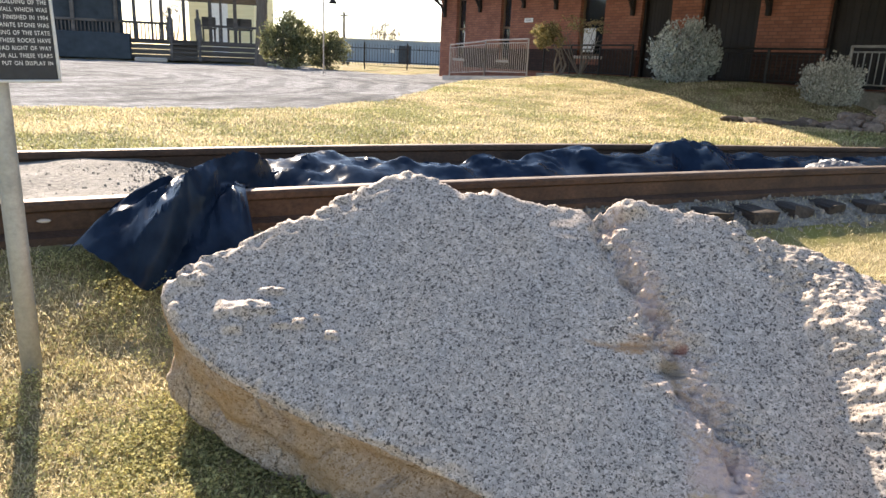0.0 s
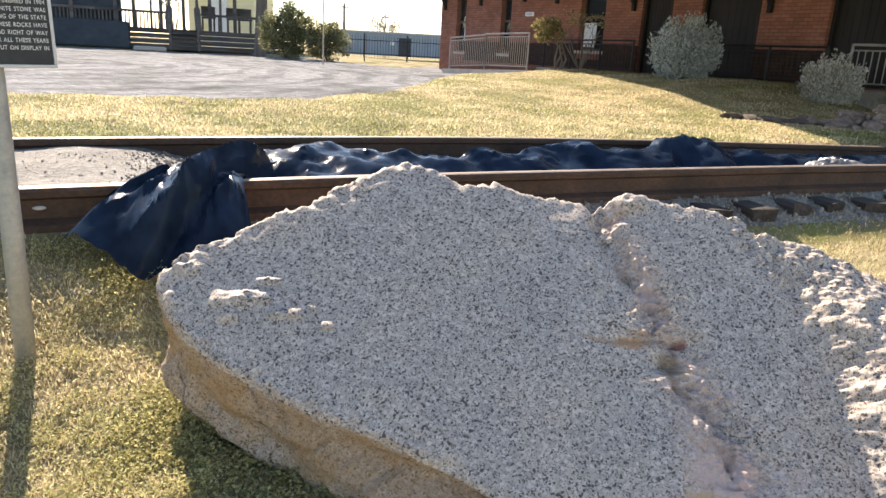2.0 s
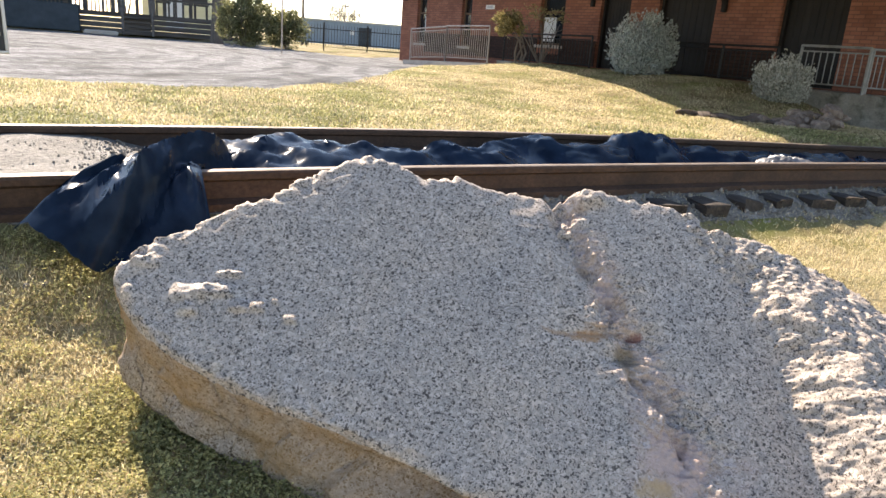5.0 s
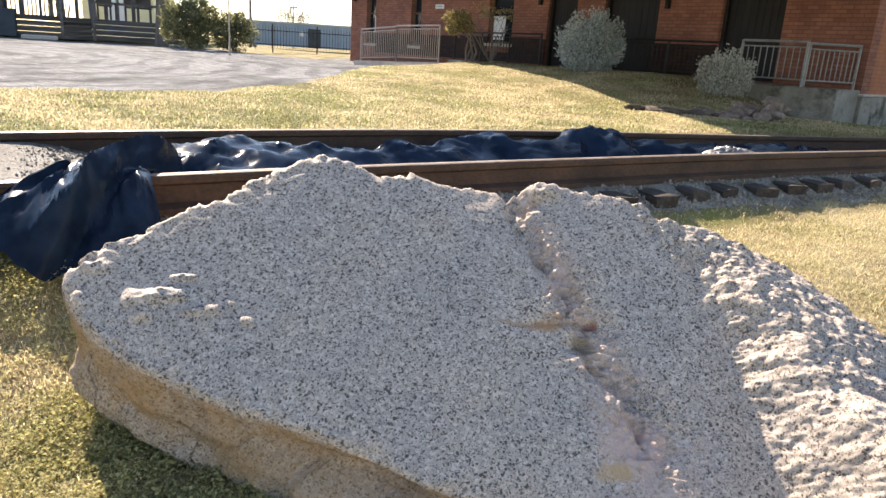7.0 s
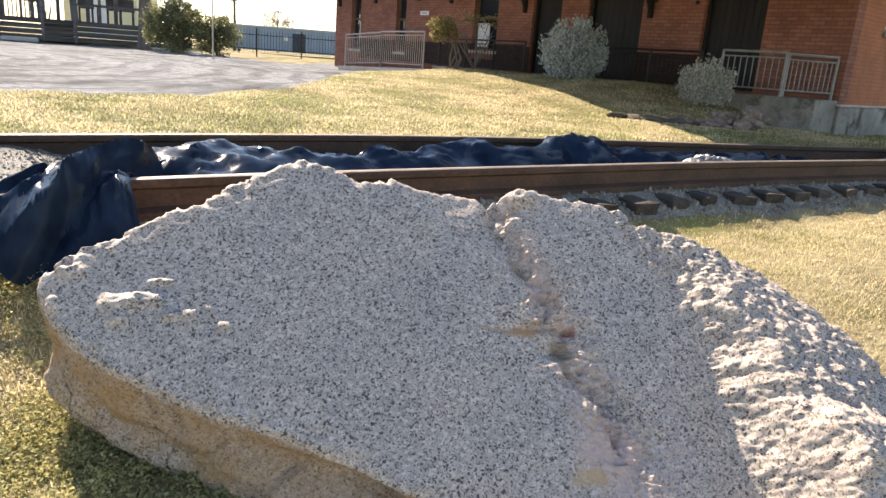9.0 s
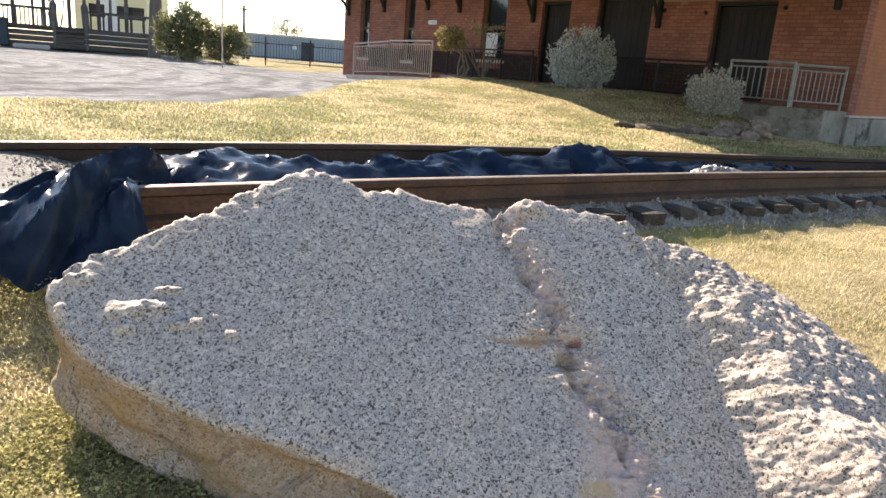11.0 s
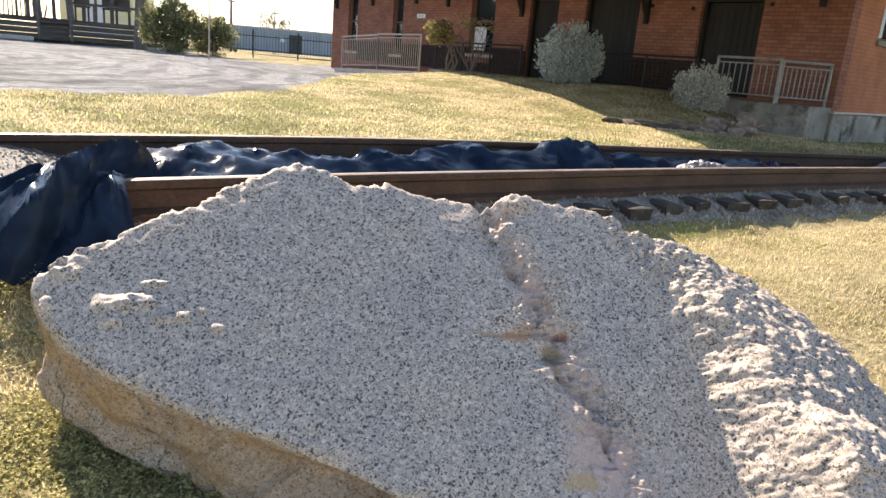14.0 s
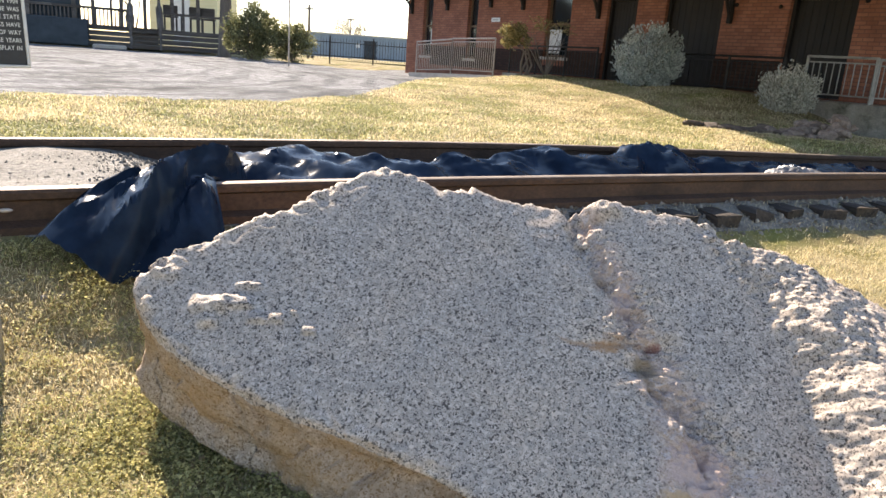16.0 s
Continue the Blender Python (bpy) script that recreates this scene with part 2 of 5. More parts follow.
def build_rail(name, v, label):
    prof = [(-0.065, -0.035), (-0.065, 0.012), (-0.012, 0.03), (-0.010, 0.105), (-0.034, 0.118), (-0.036, 0.143), (-0.028, 0.155)]
    prof = prof + [(-a_, b_) for a_, b_ in reversed(prof)]
    rail = thing(name, Matrix(), label, "rail", "rails of the track")
    us = spread([(-40, -4, 12), (-4, 14, 90), (14, 60, 16)])
    body, top = bmesh.new(), bmesh.new()
    rings = []
    for u in us:
        o, lift = track(u, v), (cross_level(u) if v > 1 else 0.0) + 0.003 * noise.noise((u * 0.5, v, 0))
        rings.append([body.verts.new(o + E_V * a_ + Vector((0, 0, RAIL_FOOT + b_ + lift))) for a_, b_ in prof])
    n = len(prof)
    for r0, r1 in zip(rings, rings[1:]):
        for k in range(n):
            body.faces.new((r0[k], r1[k], r1[(k + 1) % n], r0[(k + 1) % n]))
    part("rail_body", body, M_RAIL, rail)
    strip = [(-0.027, 0.1545), (-0.014, 0.159), (0.014, 0.159), (0.027, 0.1545)]
    rings = []
    for u in us:
        o, lift = track(u, v), (cross_level(u) if v > 1 else 0.0) + 0.003 * noise.noise((u * 0.5, v, 0))
        rings.append([top.verts.new(o + E_V * a_ + Vector((0, 0, RAIL_FOOT + b_ + lift + 0.001))) for a_, b_ in strip])
    for r0, r1 in zip(rings, rings[1:]):
        for k in range(3):
            top.faces.new((r0[k], r0[k + 1], r1[k + 1], r1[k]))
    part("running_surface", top, M_RAILTOP, rail, "pale worn running surface")
    return rail


build_rail("rail", 0.0, "rust-brown steel rail on timber ties")
build_rail("rail", 1.505, "rust-brown steel rail partly covered by black sheeting")


# ---- the split granite boulder ----
def granite(name, tint, stained):
    m = bpy.data.materials.new(name)
    m.use_nodes = True
    nt = m.node_tree
    b = nt.nodes["Principled BSDF"]
    b.inputs["Roughness"].default_value, b.inputs["Specular IOR Level"].default_value = 0.72, 0.35
    # mineral grains: feldspar, quartz and dark mica of uneven size, their outlines warped
    tcg, wn_, wm = nt.nodes.new("ShaderNodeTexCoord"), noise_tex(nt, 90, 2, 0.6), nt.nodes.new("ShaderNodeVectorMath")
    wm.operation = "MULTIPLY_ADD"
    nt.links.new(wn_.outputs["Color"], wm.inputs[0])
    wm.inputs[1].default_value = (0.010,) * 3
    nt.links.new(tcg.outputs["Object"], wm.inputs[2])

    def grains(scale, channel):
        v, c = nt.nodes.new("ShaderNodeTexVoronoi"), nt.nodes.new("ShaderNodeSeparateColor")
        v.inputs["Scale"].default_value = scale
        nt.links.new(wm.outputs[0], v.inputs["Vector"])
        nt.links.new(v.outputs["Color"], c.inputs["Color"])
        return c.outputs[channel]
    col = ramp(nt, grains(115, "Red"), [(0.0, (0.34, 0.30, 0.265)), (0.4, (0.44, 0.385, 0.335)), (0.7, (0.53, 0.445, 0.375)), (0.92, (0.69, 0.62, 0.55))])
    col = mix(nt, 0.4, col, ramp(nt, grains(240, "Green"), [(0, (0.2, 0.19, 0.185)), (0.35, (0.40, 0.37, 0.34)), (1, (0.58, 0.54, 0.5))]))
    spot = ramp(nt, grains(185, "Blue"), [(0.085, (0.9,) * 3), (0.125, (0, 0, 0))])
    col = mix(nt, spot, col, (0.055, 0.046, 0.042))
    spot = ramp(nt, grains(300, "Red"), [(0.14, (0.75,) * 3), (0.18, (0, 0, 0))])
    col = mix(nt, spot, col, (0.095, 0.082, 0.075))
    wide = noise_tex(nt, 3.0, 5, 0.6)
    col = mix(nt, 1.0, col, ramp(nt, wide.outputs["Fac"], [(0.3, (0.90, 0.87, 0.845)), (0.5, (1.05, 0.98, 0.91)), (0.7, (1.15, 1.03, 0.90))]), "MULTIPLY")
    if stained == "vein":
        # a pinkish, rusty vein runs across the split face
        tc, sep = nt.nodes.new("ShaderNodeTexCoord"), nt.nodes.new("ShaderNodeSeparateXYZ")
        nt.links.new(tc.outputs["Object"], sep.inputs[0])

        def calc(op, p, q):
            n = nt.nodes.new("ShaderNodeMath")
            n.operation = op
            for s, v in zip(n.inputs, (p, q)):
                if hasattr(v, "is_linked"):
                    nt.links.new(v, s)
                else:
                    s.default_value = v
            return n.outputs[0]
        wob = noise_tex(nt, 7, 4, 0.6)
        line = calc("ADD", calc("MULTIPLY", sep.outputs["Y"], 0.25), calc("ADD", calc("MULTIPLY", wob.outputs["Fac"], 0.18), 0.525))
        off = calc("ABSOLUTE", calc("SUBTRACT", sep.outputs["X"], line), 0.0)
        wide_v = calc("ADD", calc("MULTIPLY", calc("POWER", sep.outputs["Y"], 2.0), 0.13), 0.045)
        rel = calc("DIVIDE", off, wide_v)
        patch = noise_tex(nt, 8, 6, 0.65)
        rel = calc("ADD", rel, calc("MULTIPLY", calc("SUBTRACT", patch.outputs["Fac"], 0.5), 3.0))
        fac = ramp(nt, rel, [(0.3, (1.0,) * 3), (0.7, (0.45,) * 3), (1.25, (0, 0, 0))])
        tone = noise_tex(nt, 19, 6, 0.7)
        rust = ramp(nt, tone.outputs["Fac"], [(0.34, (0.12, 0.09, 0.075)), (0.4, (0.40, 0.29, 0.24)), (0.49, (0.60, 0.46, 0.39)), (0.58, (0.50, 0.33, 0.22)), (0.64, (0.66, 0.55, 0.5))])
        col = mix(nt, fac, col, mix(nt, 0.6, col, rust))
        # a thin rusty side crack
        far = calc("ABSOLUTE", calc("ADD", sep.outputs["Y"], calc("SUBTRACT", calc("ADD", calc("MULTIPLY", sep.outputs["X"], 0.05), calc("MULTIPLY", wob.outputs["Fac"], 0.15)), 0.6795)), 0.0)
        ends = calc("ADD", calc("MAXIMUM", calc("MULTIPLY", calc("SUBTRACT", 0.55, sep.outputs["X"]), 15.0), 0.0),
                    calc("MAXIMUM", calc("MULTIPLY", calc("SUBTRACT", sep.outputs["X"], 0.70), 15.0), 0.0))
        rel2 = calc("ADD", calc("ADD", calc("DIVIDE", far, calc("MAXIMUM", calc("MULTIPLY", calc("SUBTRACT", sep.outputs["X"], 0.47), 0.16), 0.008)), ends), calc("MULTIPLY", calc("SUBTRACT", tone.outputs["Fac"], 0.5), 3.0))
        col = mix(nt, ramp(nt, rel2, [(0.3, (0.8,) * 3), (1.0, (0, 0, 0))]), col, mix(nt, 0.6, col, (0.40, 0.22, 0.10)))
        for pa, pb, ra, rb, tone_c in ((0.645, 0.578, 0.06, 0.020, (0.42, 0.225, 0.10)), (0.785, 0.565, 0.022, 0.016, (0.30, 0.10, 0.06)), (0.755, 0.645, 0.045, 0.05, (0.24, 0.17, 0.10)), (0.655, 0.35, 0.03, 0.05, (0.30, 0.23, 0.19)), (0.72, 0.42, 0.04, 0.06, (0.58, 0.44, 0.38)),
                                       (0.84, 0.92, 0.11, 0.10, (0.60, 0.42, 0.34)), (0.77, 0.99, 0.05, 0.04, (0.52, 0.34, 0.15))):
            ex = calc("POWER", calc("ABSOLUTE", calc("DIVIDE", calc("SUBTRACT", sep.outputs["X"], pa), ra), 0.0), 2.0)
            ey = calc("POWER", calc("ABSOLUTE", calc("DIVIDE", calc("SUBTRACT", sep.outputs["Y"], pb), rb), 0.0), 2.0)
            reach = calc("ADD", calc("ADD", ex, ey), calc("MULTIPLY", calc("SUBTRACT", tone.outputs["Fac"], 0.5), 4.0))
            col = mix(nt, ramp(nt, reach, [(0.2, (0.9,) * 3), (1.0, (0, 0, 0))]), col, mix(nt, 0.8, col, tone_c))
    if stained == "ochre":
        tcz, sepz = nt.nodes.new("ShaderNodeTexCoord"), nt.nodes.new("ShaderNodeSeparateXYZ")
        nt.links.new(tcz.outputs["Object"], sepz.inputs[0])
        drip = nt.nodes.new("ShaderNodeMath")
        drip.operation = "MULTIPLY_ADD"
        warp = noise_tex(nt, 6, 4, 0.6)
        nt.links.new(warp.outputs["Fac"], drip.inputs[0])
        drip.inputs[1].default_value = 0.42
        nt.links.new(sepz.outputs["Z"], drip.inputs[2])
        rusty = ramp(nt, drip.outputs[0], [(0.0, (0.45,) * 3), (0.06, (1.0,) * 3)])
        st = noise_tex(nt, 4, 5, 0.6)
        f = mix(nt, 1.0, ramp(nt, st.outputs["Fac"], [(0.3, (0.45,) * 3), (0.6, (1.0,) * 3)]), rusty, "MULTIPLY")
        col = mix(nt, f, col, mix(nt, 0.35, tint, col, "MIX"))
    nt.links.new(col, b.inputs["Base Color"])
    bn = noise_tex(nt, 45 if stained == "ochre" else 120, 6, 0.75)
    bp = nt.nodes.new("ShaderNodeBump")
    bp.inputs["Strength"].default_value, bp.inputs["Distance"].default_value = (0.7, 0.014) if stained == "ochre" else (0.35, 0.004)
    nt.links.new(bn.outputs["Fac"], bp.inputs["Height"])
    nt.links.new(bp.outputs["Normal"], b.inputs["Normal"])
    return m


M_GRANITE = granite("split_granite", (1, 1, 1), "vein")
M_OCHRE = granite("weathered_granite", (0.42, 0.235, 0.08), "ochre")

APEX, DIP = Vector((-0.130, 2.196, 0.805)), radians(40)
FACE = Matrix(((1, 0, 0, APEX.x), (0, -math.cos(DIP), math.sin(DIP) * -1, APEX.y), (0, -math.sin(DIP), math.cos(DIP), APEX.z), (0, 0, 0, 1)))


def catmull(pts, n):
    """n points at even steps along a smooth closed line."""
    dense = []
    k = len(pts)
    for i in range(k):
        p = [Vector(pts[(i + j - 1) % k]) for j in range(4)]
        for s in range(24):
            t = s / 24
            dense.append(0.5 * ((2 * p[1]) + (p[2] - p[0]) * t + (2 * p[0] - 5 * p[1] + 4 * p[2] - p[3]) * t * t
                                + (3 * p[1] - p[0] - 3 * p[2] + p[3]) * t ** 3))
    lens = [0.0]
    for i in range(len(dense)):
        lens.append(lens[-1] + (dense[(i + 1) % len(dense)] - dense[i]).length)
    out, i = [], 0
    for q in range(n):
        want = lens[-1] * q / n
        while lens[i + 1] < want:
            i += 1
        f = (want - lens[i]) / max(1e-9, lens[i + 1] - lens[i])
        out.append(dense[i].lerp(dense[(i + 1) % len(dense)], f))
    return out


RIM = [(-0.014, -0.022), (0.06, -0.002), (0.103, 0.012), (0.150, 0.05), (0.21, 0.054), (0.281, 0.05), (0.352, 0.066), (0.532, 0.09), (0.605, 0.098),
       (0.66, 0.07), (0.719, 0.062), (0.845, 0.09), (0.955, 0.113), (1.022, 0.13), (1.04, 0.142), (1.05, 0.176),
       (1.09, 0.188), (1.174, 0.212), (1.335, 0.277), (1.505, 0.368), (1.62, 0.482), (1.71, 0.60), (1.80, 0.73), (1.90, 0.945), (1.90, 1.13), (1.5, 1.27),
       (1.0, 1.2), (0.6, 1.095), (0.34, 1.028), (0.204, 0.963), (0.095, 0.917), (-0.017, 0.872), (-0.211, 0.807), (-0.412, 0.716), (-0.52, 0.645), (-0.58, 0.595),
       (-0.636, 0.52), (-0.662, 0.45), (-0.635, 0.40), (-0.588, 0.354), (-0.519, 0.32), (-0.441, 0.26), (-0.33, 0.182), (-0.241, 0.134), (-0.212, 0.10), (-0.102, 0.036)]
FOOT = [(-0.93, 2.3), (-0.86, 2.12), (-0.76, 1.98), (-0.61, 1.82), (-0.44, 1.68), (-0.3, 1.6), (0.0, 1.42), (0.4, 1.28), (0.9, 1.2),
        (1.4, 1.2), (1.72, 1.4), (1.75, 1.8), (1.5, 2.2), (1.0, 2.5), (0.3, 2.65), (-0.5, 2.6)]


CRACK = [(0.0, 0.56), (0.22, 0.60), (0.33, 0.645), (0.43, 0.693), (0.52, 0.714), (0.6, 0.735), (0.66, 0.762), (0.73, 0.785), (0.78, 0.823), (0.9, 0.86), (1.3, 0.87)]


def crack_line(b):
    """Where the broken seam crosses the split face, down its slope."""
    for (b0, a0), (b1, a1) in zip(CRACK, CRACK[1:]):
        if b <= b1:
            return a0 + (a1 - a0) * max(0.0, b - b0) / (b1 - b0)
    return CRACK[-1][1]


def face_height(a, b):
    """The relief of the split face."""
    h = 0.006 * noise.noise((a * 2.2, b * 2.2, 0)) + 0.0013 * noise.noise((a * 9, b * 9, 1)) + 0.0004 * noise.noise((a * 45, b * 45, 2))
    # a broken seam: the plate before it stands proud, the crack beside it is hollow
    mid = crack_line(b) + 0.022 * noise.noise((b * 11, 0, 4)) + 0.012 * noise.noise((b * 31, 0, 5))
    off = a - mid
    fade = smooth01(0.04, 0.16, b) * smooth01(1.1, 0.85, b)
    chunk = noise.cell((a * 16 + 0.8 * noise.noise((a * 9, b * 9, 2)), b * 13 + 0.8 * noise.noise((a * 9, b * 9, 7)), 3))
    h += fade * 0.012 * smooth01(0.0, -0.03, off) * smooth01(-0.16, -0.02, off)
    h -= fade * max(0.0, 0.006 + 0.032 * noise.noise((b * 12, 2, 6))) * math.exp(-(off / 0.016) ** 2)
    wide = 0.05 + 0.06 * b * b
    zone = math.exp(-((off - 0.035) / wide) ** 2) * fade
    h += zone * (0.015 * chunk - 0.016 + 0.011 * noise.noise((a * 24, b * 24, 6)) + 0.012 * noise.noise((a * 60, b * 60, 6)) + 0.009 * noise.noise((a * 120, b * 120, 6)))
    # the upper face bends back along a blunt ridge
    edge_a = 0.25 + 0.75 * b - 0.5 * b * b + 0.02 * noise.noise((b * 6, 1, 1))
    h -= 0.10 * max(0.0, min(a, mid) - edge_a) * smooth01(1.0, 0.2, b) * smooth01(0.14, 0.0, off)
    h += 0.028 * math.exp(-((a - 0.70) / 0.05) ** 2 - ((b - 0.10) / 0.035) ** 2) * (1 + 0.6 * noise.noise((a * 40, b * 40, 3)))
    for ca, cb, size, deep in ((0.782, 0.568, 0.012, 0.035), (0.755, 0.63, 0.02, 0.014), (0.69, 0.37, 0.012, 0.02), (0.725, 0.455, 0.012, 0.022), (0.715, 0.64, 0.022, 0.016), (0.80, 0.69, 0.012, 0.02), (0.84, 0.80, 0.02, 0.012)):
        h -= deep * math.exp(-((a - ca) / (size * 1.5)) ** 2 - ((b - cb) / size) ** 2)
    side = 0.583 - 0.05 * (a - 0.43)
    if 0.48 < a < 0.72:
        side += 0.018 * noise.noise((a * 14, 1, 3))
        h -= 0.005 * smooth01(0.48, 0.6, a) * math.exp(-((b - side) / 0.008) ** 2)
    edge = -0.06 + (1.03 + 0.52 * (b - 0.2) if b < 0.48 else 1.176 + 0.11 * (b - 0.48)) + 0.03 * noise.noise((b * 6, 3, 2)) + 0.02 * noise.noise((b * 23, 7, 2))
    rough = smooth01(edge, edge + 0.05, a)
    down = max(-0.02, b - 0.17 - 0.75 * (a - 1.17))
    turn = 1.13 + 0.10 * b + 0.02 * noise.noise((b * 7, 2, 5))
    h += smooth01(turn - 0.06, turn + 0.12, a) * (0.38 * min(down, 0.25) + 0.25 * max(0.0, down - 0.25))
    if rough > 0:
        wa, wb = a + 0.02 * noise.noise((a * 12, b * 12, 1)), b + 0.02 * noise.noise((a * 12, b * 12, 9))
        lump = noise.fractal((a * 20, b * 20, 3), 0.7, 2.0, 5)
        chips = noise.voronoi((wa * 22, wb * 19, 0.5))[0]
        small = noise.voronoi((wa * 52, wb * 45, 2.5))[0]
        h += rough * (0.010 * lump + 0.020 * (0.45 - chips[0]) + 0.011 * (0.45 - small[0]) + 0.005 * noise.noise((a * 85, b * 85, 1)))
    h += 0.05 * smooth01(1.28, 1.36, a) * smooth01(1.60, 1.50, a) * smooth01(0.84, 0.92, b - 0.25 * (a - 1.4)) * smooth01(1.12, 1.0, b)
    # the end rolls away beyond the rough patch
    h -= 0.42 * smooth01(0.5, 0.85, b) * max(0.0, a - 1.50 - 0.06 * noise.noise((b * 5, 4, 4))) ** 1.2
    # fresh pale chips that catch the sun
    for ca, cb, sa, sb in ((-0.44, 0.515, 0.05, 0.026), (-0.375, 0.505, 0.05, 0.02), (-0.435, 0.56, 0.026, 0.024), (-0.305, 0.55, 0.026, 0.016), (-0.255, 0.55, 0.018, 0.015), (-0.345, 0.452, 0.035, 0.01),
                           (-0.165, 0.583, 0.018, 0.012), (-0.21, 0.53, 0.01, 0.009), (0.615, 0.215, 0.03, 0.014), (-0.585, 0.42, 0.04, 0.02), (-0.61, 0.52, 0.02, 0.02)):
        g = math.exp(-((a - ca) / sa) ** 4 - ((b - cb) / sb) ** 4)
        if g > 0.01:
            h += g * (0.004 + 0.012 * max(0.0, b) + 0.42 * (b - cb + 0.6 * sb) + 0.010 * noise.noise((a * 50, b * 50, 9)))
    return h


def build_boulder():
    n, rings = 840, 230
    rim = catmull(RIM, n)
    mid = Vector((0.5, 0.55))
    inv = FACE.inverted()
    foot_w = catmull(FOOT, 400)
    c = Vector((0.42, 1.8))
    foot_by = sorted((math.atan2(p.y - c.y, p.x - c.x), p) for p in foot_w)

    def foot_at(ang):
        k = min(range(len(foot_by)), key=lambda q: abs(foot_by[q][0] - ang))
        return foot_by[k][1]
    verts, faces, mats = [], [], []
    jag = []
    for k in range(n):
        p = rim[k]
        top = smooth01(0.75, 0.2, p.y)
        j = 0.005 * noise.noise((p.x * 17, p.y * 17, 0)) + 0.009 * noise.noise((p.x * 48, p.y * 48, 3)) + 0.004 * noise.noise((p.x * 110, p.y * 110, 4))
        jag.append(j * (0.35 + top))
    ring_ids = []
    for r in range(rings + 1):
        s = r / rings
        ids = []
        for k in range(n):
            p = mid + (rim[k] - mid) * s
            p = p + (rim[k] - mid).normalized() * jag[k] * smooth01(0.8, 1.0, s)
            edge = (rim[k] - mid).length * (1 - s)
            drop = -(0.011 + 0.02 * smooth01(1.3, 1.6, p.x)) * math.exp(-edge / (0.007 + 0.05 * smooth01(1.1, 1.5, p.x))) - (0.012 + 0.010 * smooth01(0.3, -0.1, p.x)) * math.exp(-edge / (0.02 + 0.015 * smooth01(0.3, -0.1, p.x))) * max(0.0, noise.noise((p.x * 26, p.y * 26, 5)) * 2.2)
            verts.append((p.x, p.y, face_height(p.x, p.y) + drop))
            ids.append(len(verts) - 1)
        ring_ids.append(ids)
    steps = 34
    feet = []
    for k in range(n):
        w = FACE @ Vector(verts[ring_ids[rings][k]])
        ang = math.atan2(w.y - c.y, w.x - c.x)
        feet.append(sum((foot_at((ang + d * 0.04 + math.pi) % (2 * math.pi) - math.pi) for d in range(-5, 6)), Vector((0, 0))) / 11)
    for q in range(1, steps + 1):
        f = q / steps
        ids = []
        for k in range(n):
            p = Vector(verts[ring_ids[rings][k]])
            w = FACE @ p
            foot = feet[k]
            front_side = smooth01(0.38, 0.6, p.y)
            lip = smooth01(0.35, 0.05, p.x)
            bulge = smooth01(0.16, 0.52, f) - 0.10 * smooth01(0.03, 0.2, f) * smooth01(0.42, 0.22, f) * lip
            f2 = f ** 1.9 + (bulge - f ** 1.9) * front_side
            x, y = w.x + (foot.x - w.x) * f2, w.y + (foot.y - w.y) * f2
            z = w.z + (-0.06 - w.z) * f
            swell = math.sin(f * math.pi) * 0.02 + (0.05 * noise.fractal((x * 3.2, y * 3.2, z * 3.2), 0.9, 2.0, 5)) * smooth01(0, 0.2, f)
            swell += 0.05 * math.exp(-((f - 0.6) / 0.2) ** 2) * smooth01(-0.25, -0.55, p.x) + 0.020 * noise.fractal((x * 15, y * 15, z * 15), 0.8, 2.0, 4) * smooth01(0.02, 0.15, f)
            swell -= 0.13 * smooth01(0.66, 1.0, f) * front_side + 0.045 * math.exp(-((f - 0.2) / 0.1) ** 2) * front_side
            out = Vector((x - c.x, y - c.y, 0)).normalized()
            l = inv @ Vector((x + out.x * swell, y + out.y * swell, z))
            verts.append(l[:])
            ids.append(len(verts) - 1)
        ring_ids.append(ids)
    for r, (r0, r1) in enumerate(zip(ring_ids, ring_ids[1:])):
        for k in range(n):
            k2 = (k + 1) % n
            if r == 0:
                faces.append((r1[k], r0[k], r1[k2]))
            else:
                faces.append((r0[k], r0[k2], r1[k2], r1[k]))
            mats.append(1 if r >= rings + 1 else 0)
    me = bpy.data.meshes.new("granite_boulder")
    me.from_pydata(verts, [], faces)
    me.materials.append(M_GRANITE)
    me.materials.append(M_OCHRE)
    me.polygons.foreach_set("material_index", mats)
    me.polygons.foreach_set("use_smooth", [True] * len(mats))
    bm = bmesh.new()
    bm.from_mesh(me)
    bmesh.ops.remove_doubles(bm, verts=bm.verts, dist=0.0004)
    bmesh.ops.recalc_face_normals(bm, faces=bm.faces)
    bm.to_mesh(me)
    bm.free()
    ob = new("granite_boulder", me)
    ob.matrix_basis = FACE
    return tagged(ob, "large split grey granite boulder with ochre weathered underside lying on grass", "boulder")


build_boulder()

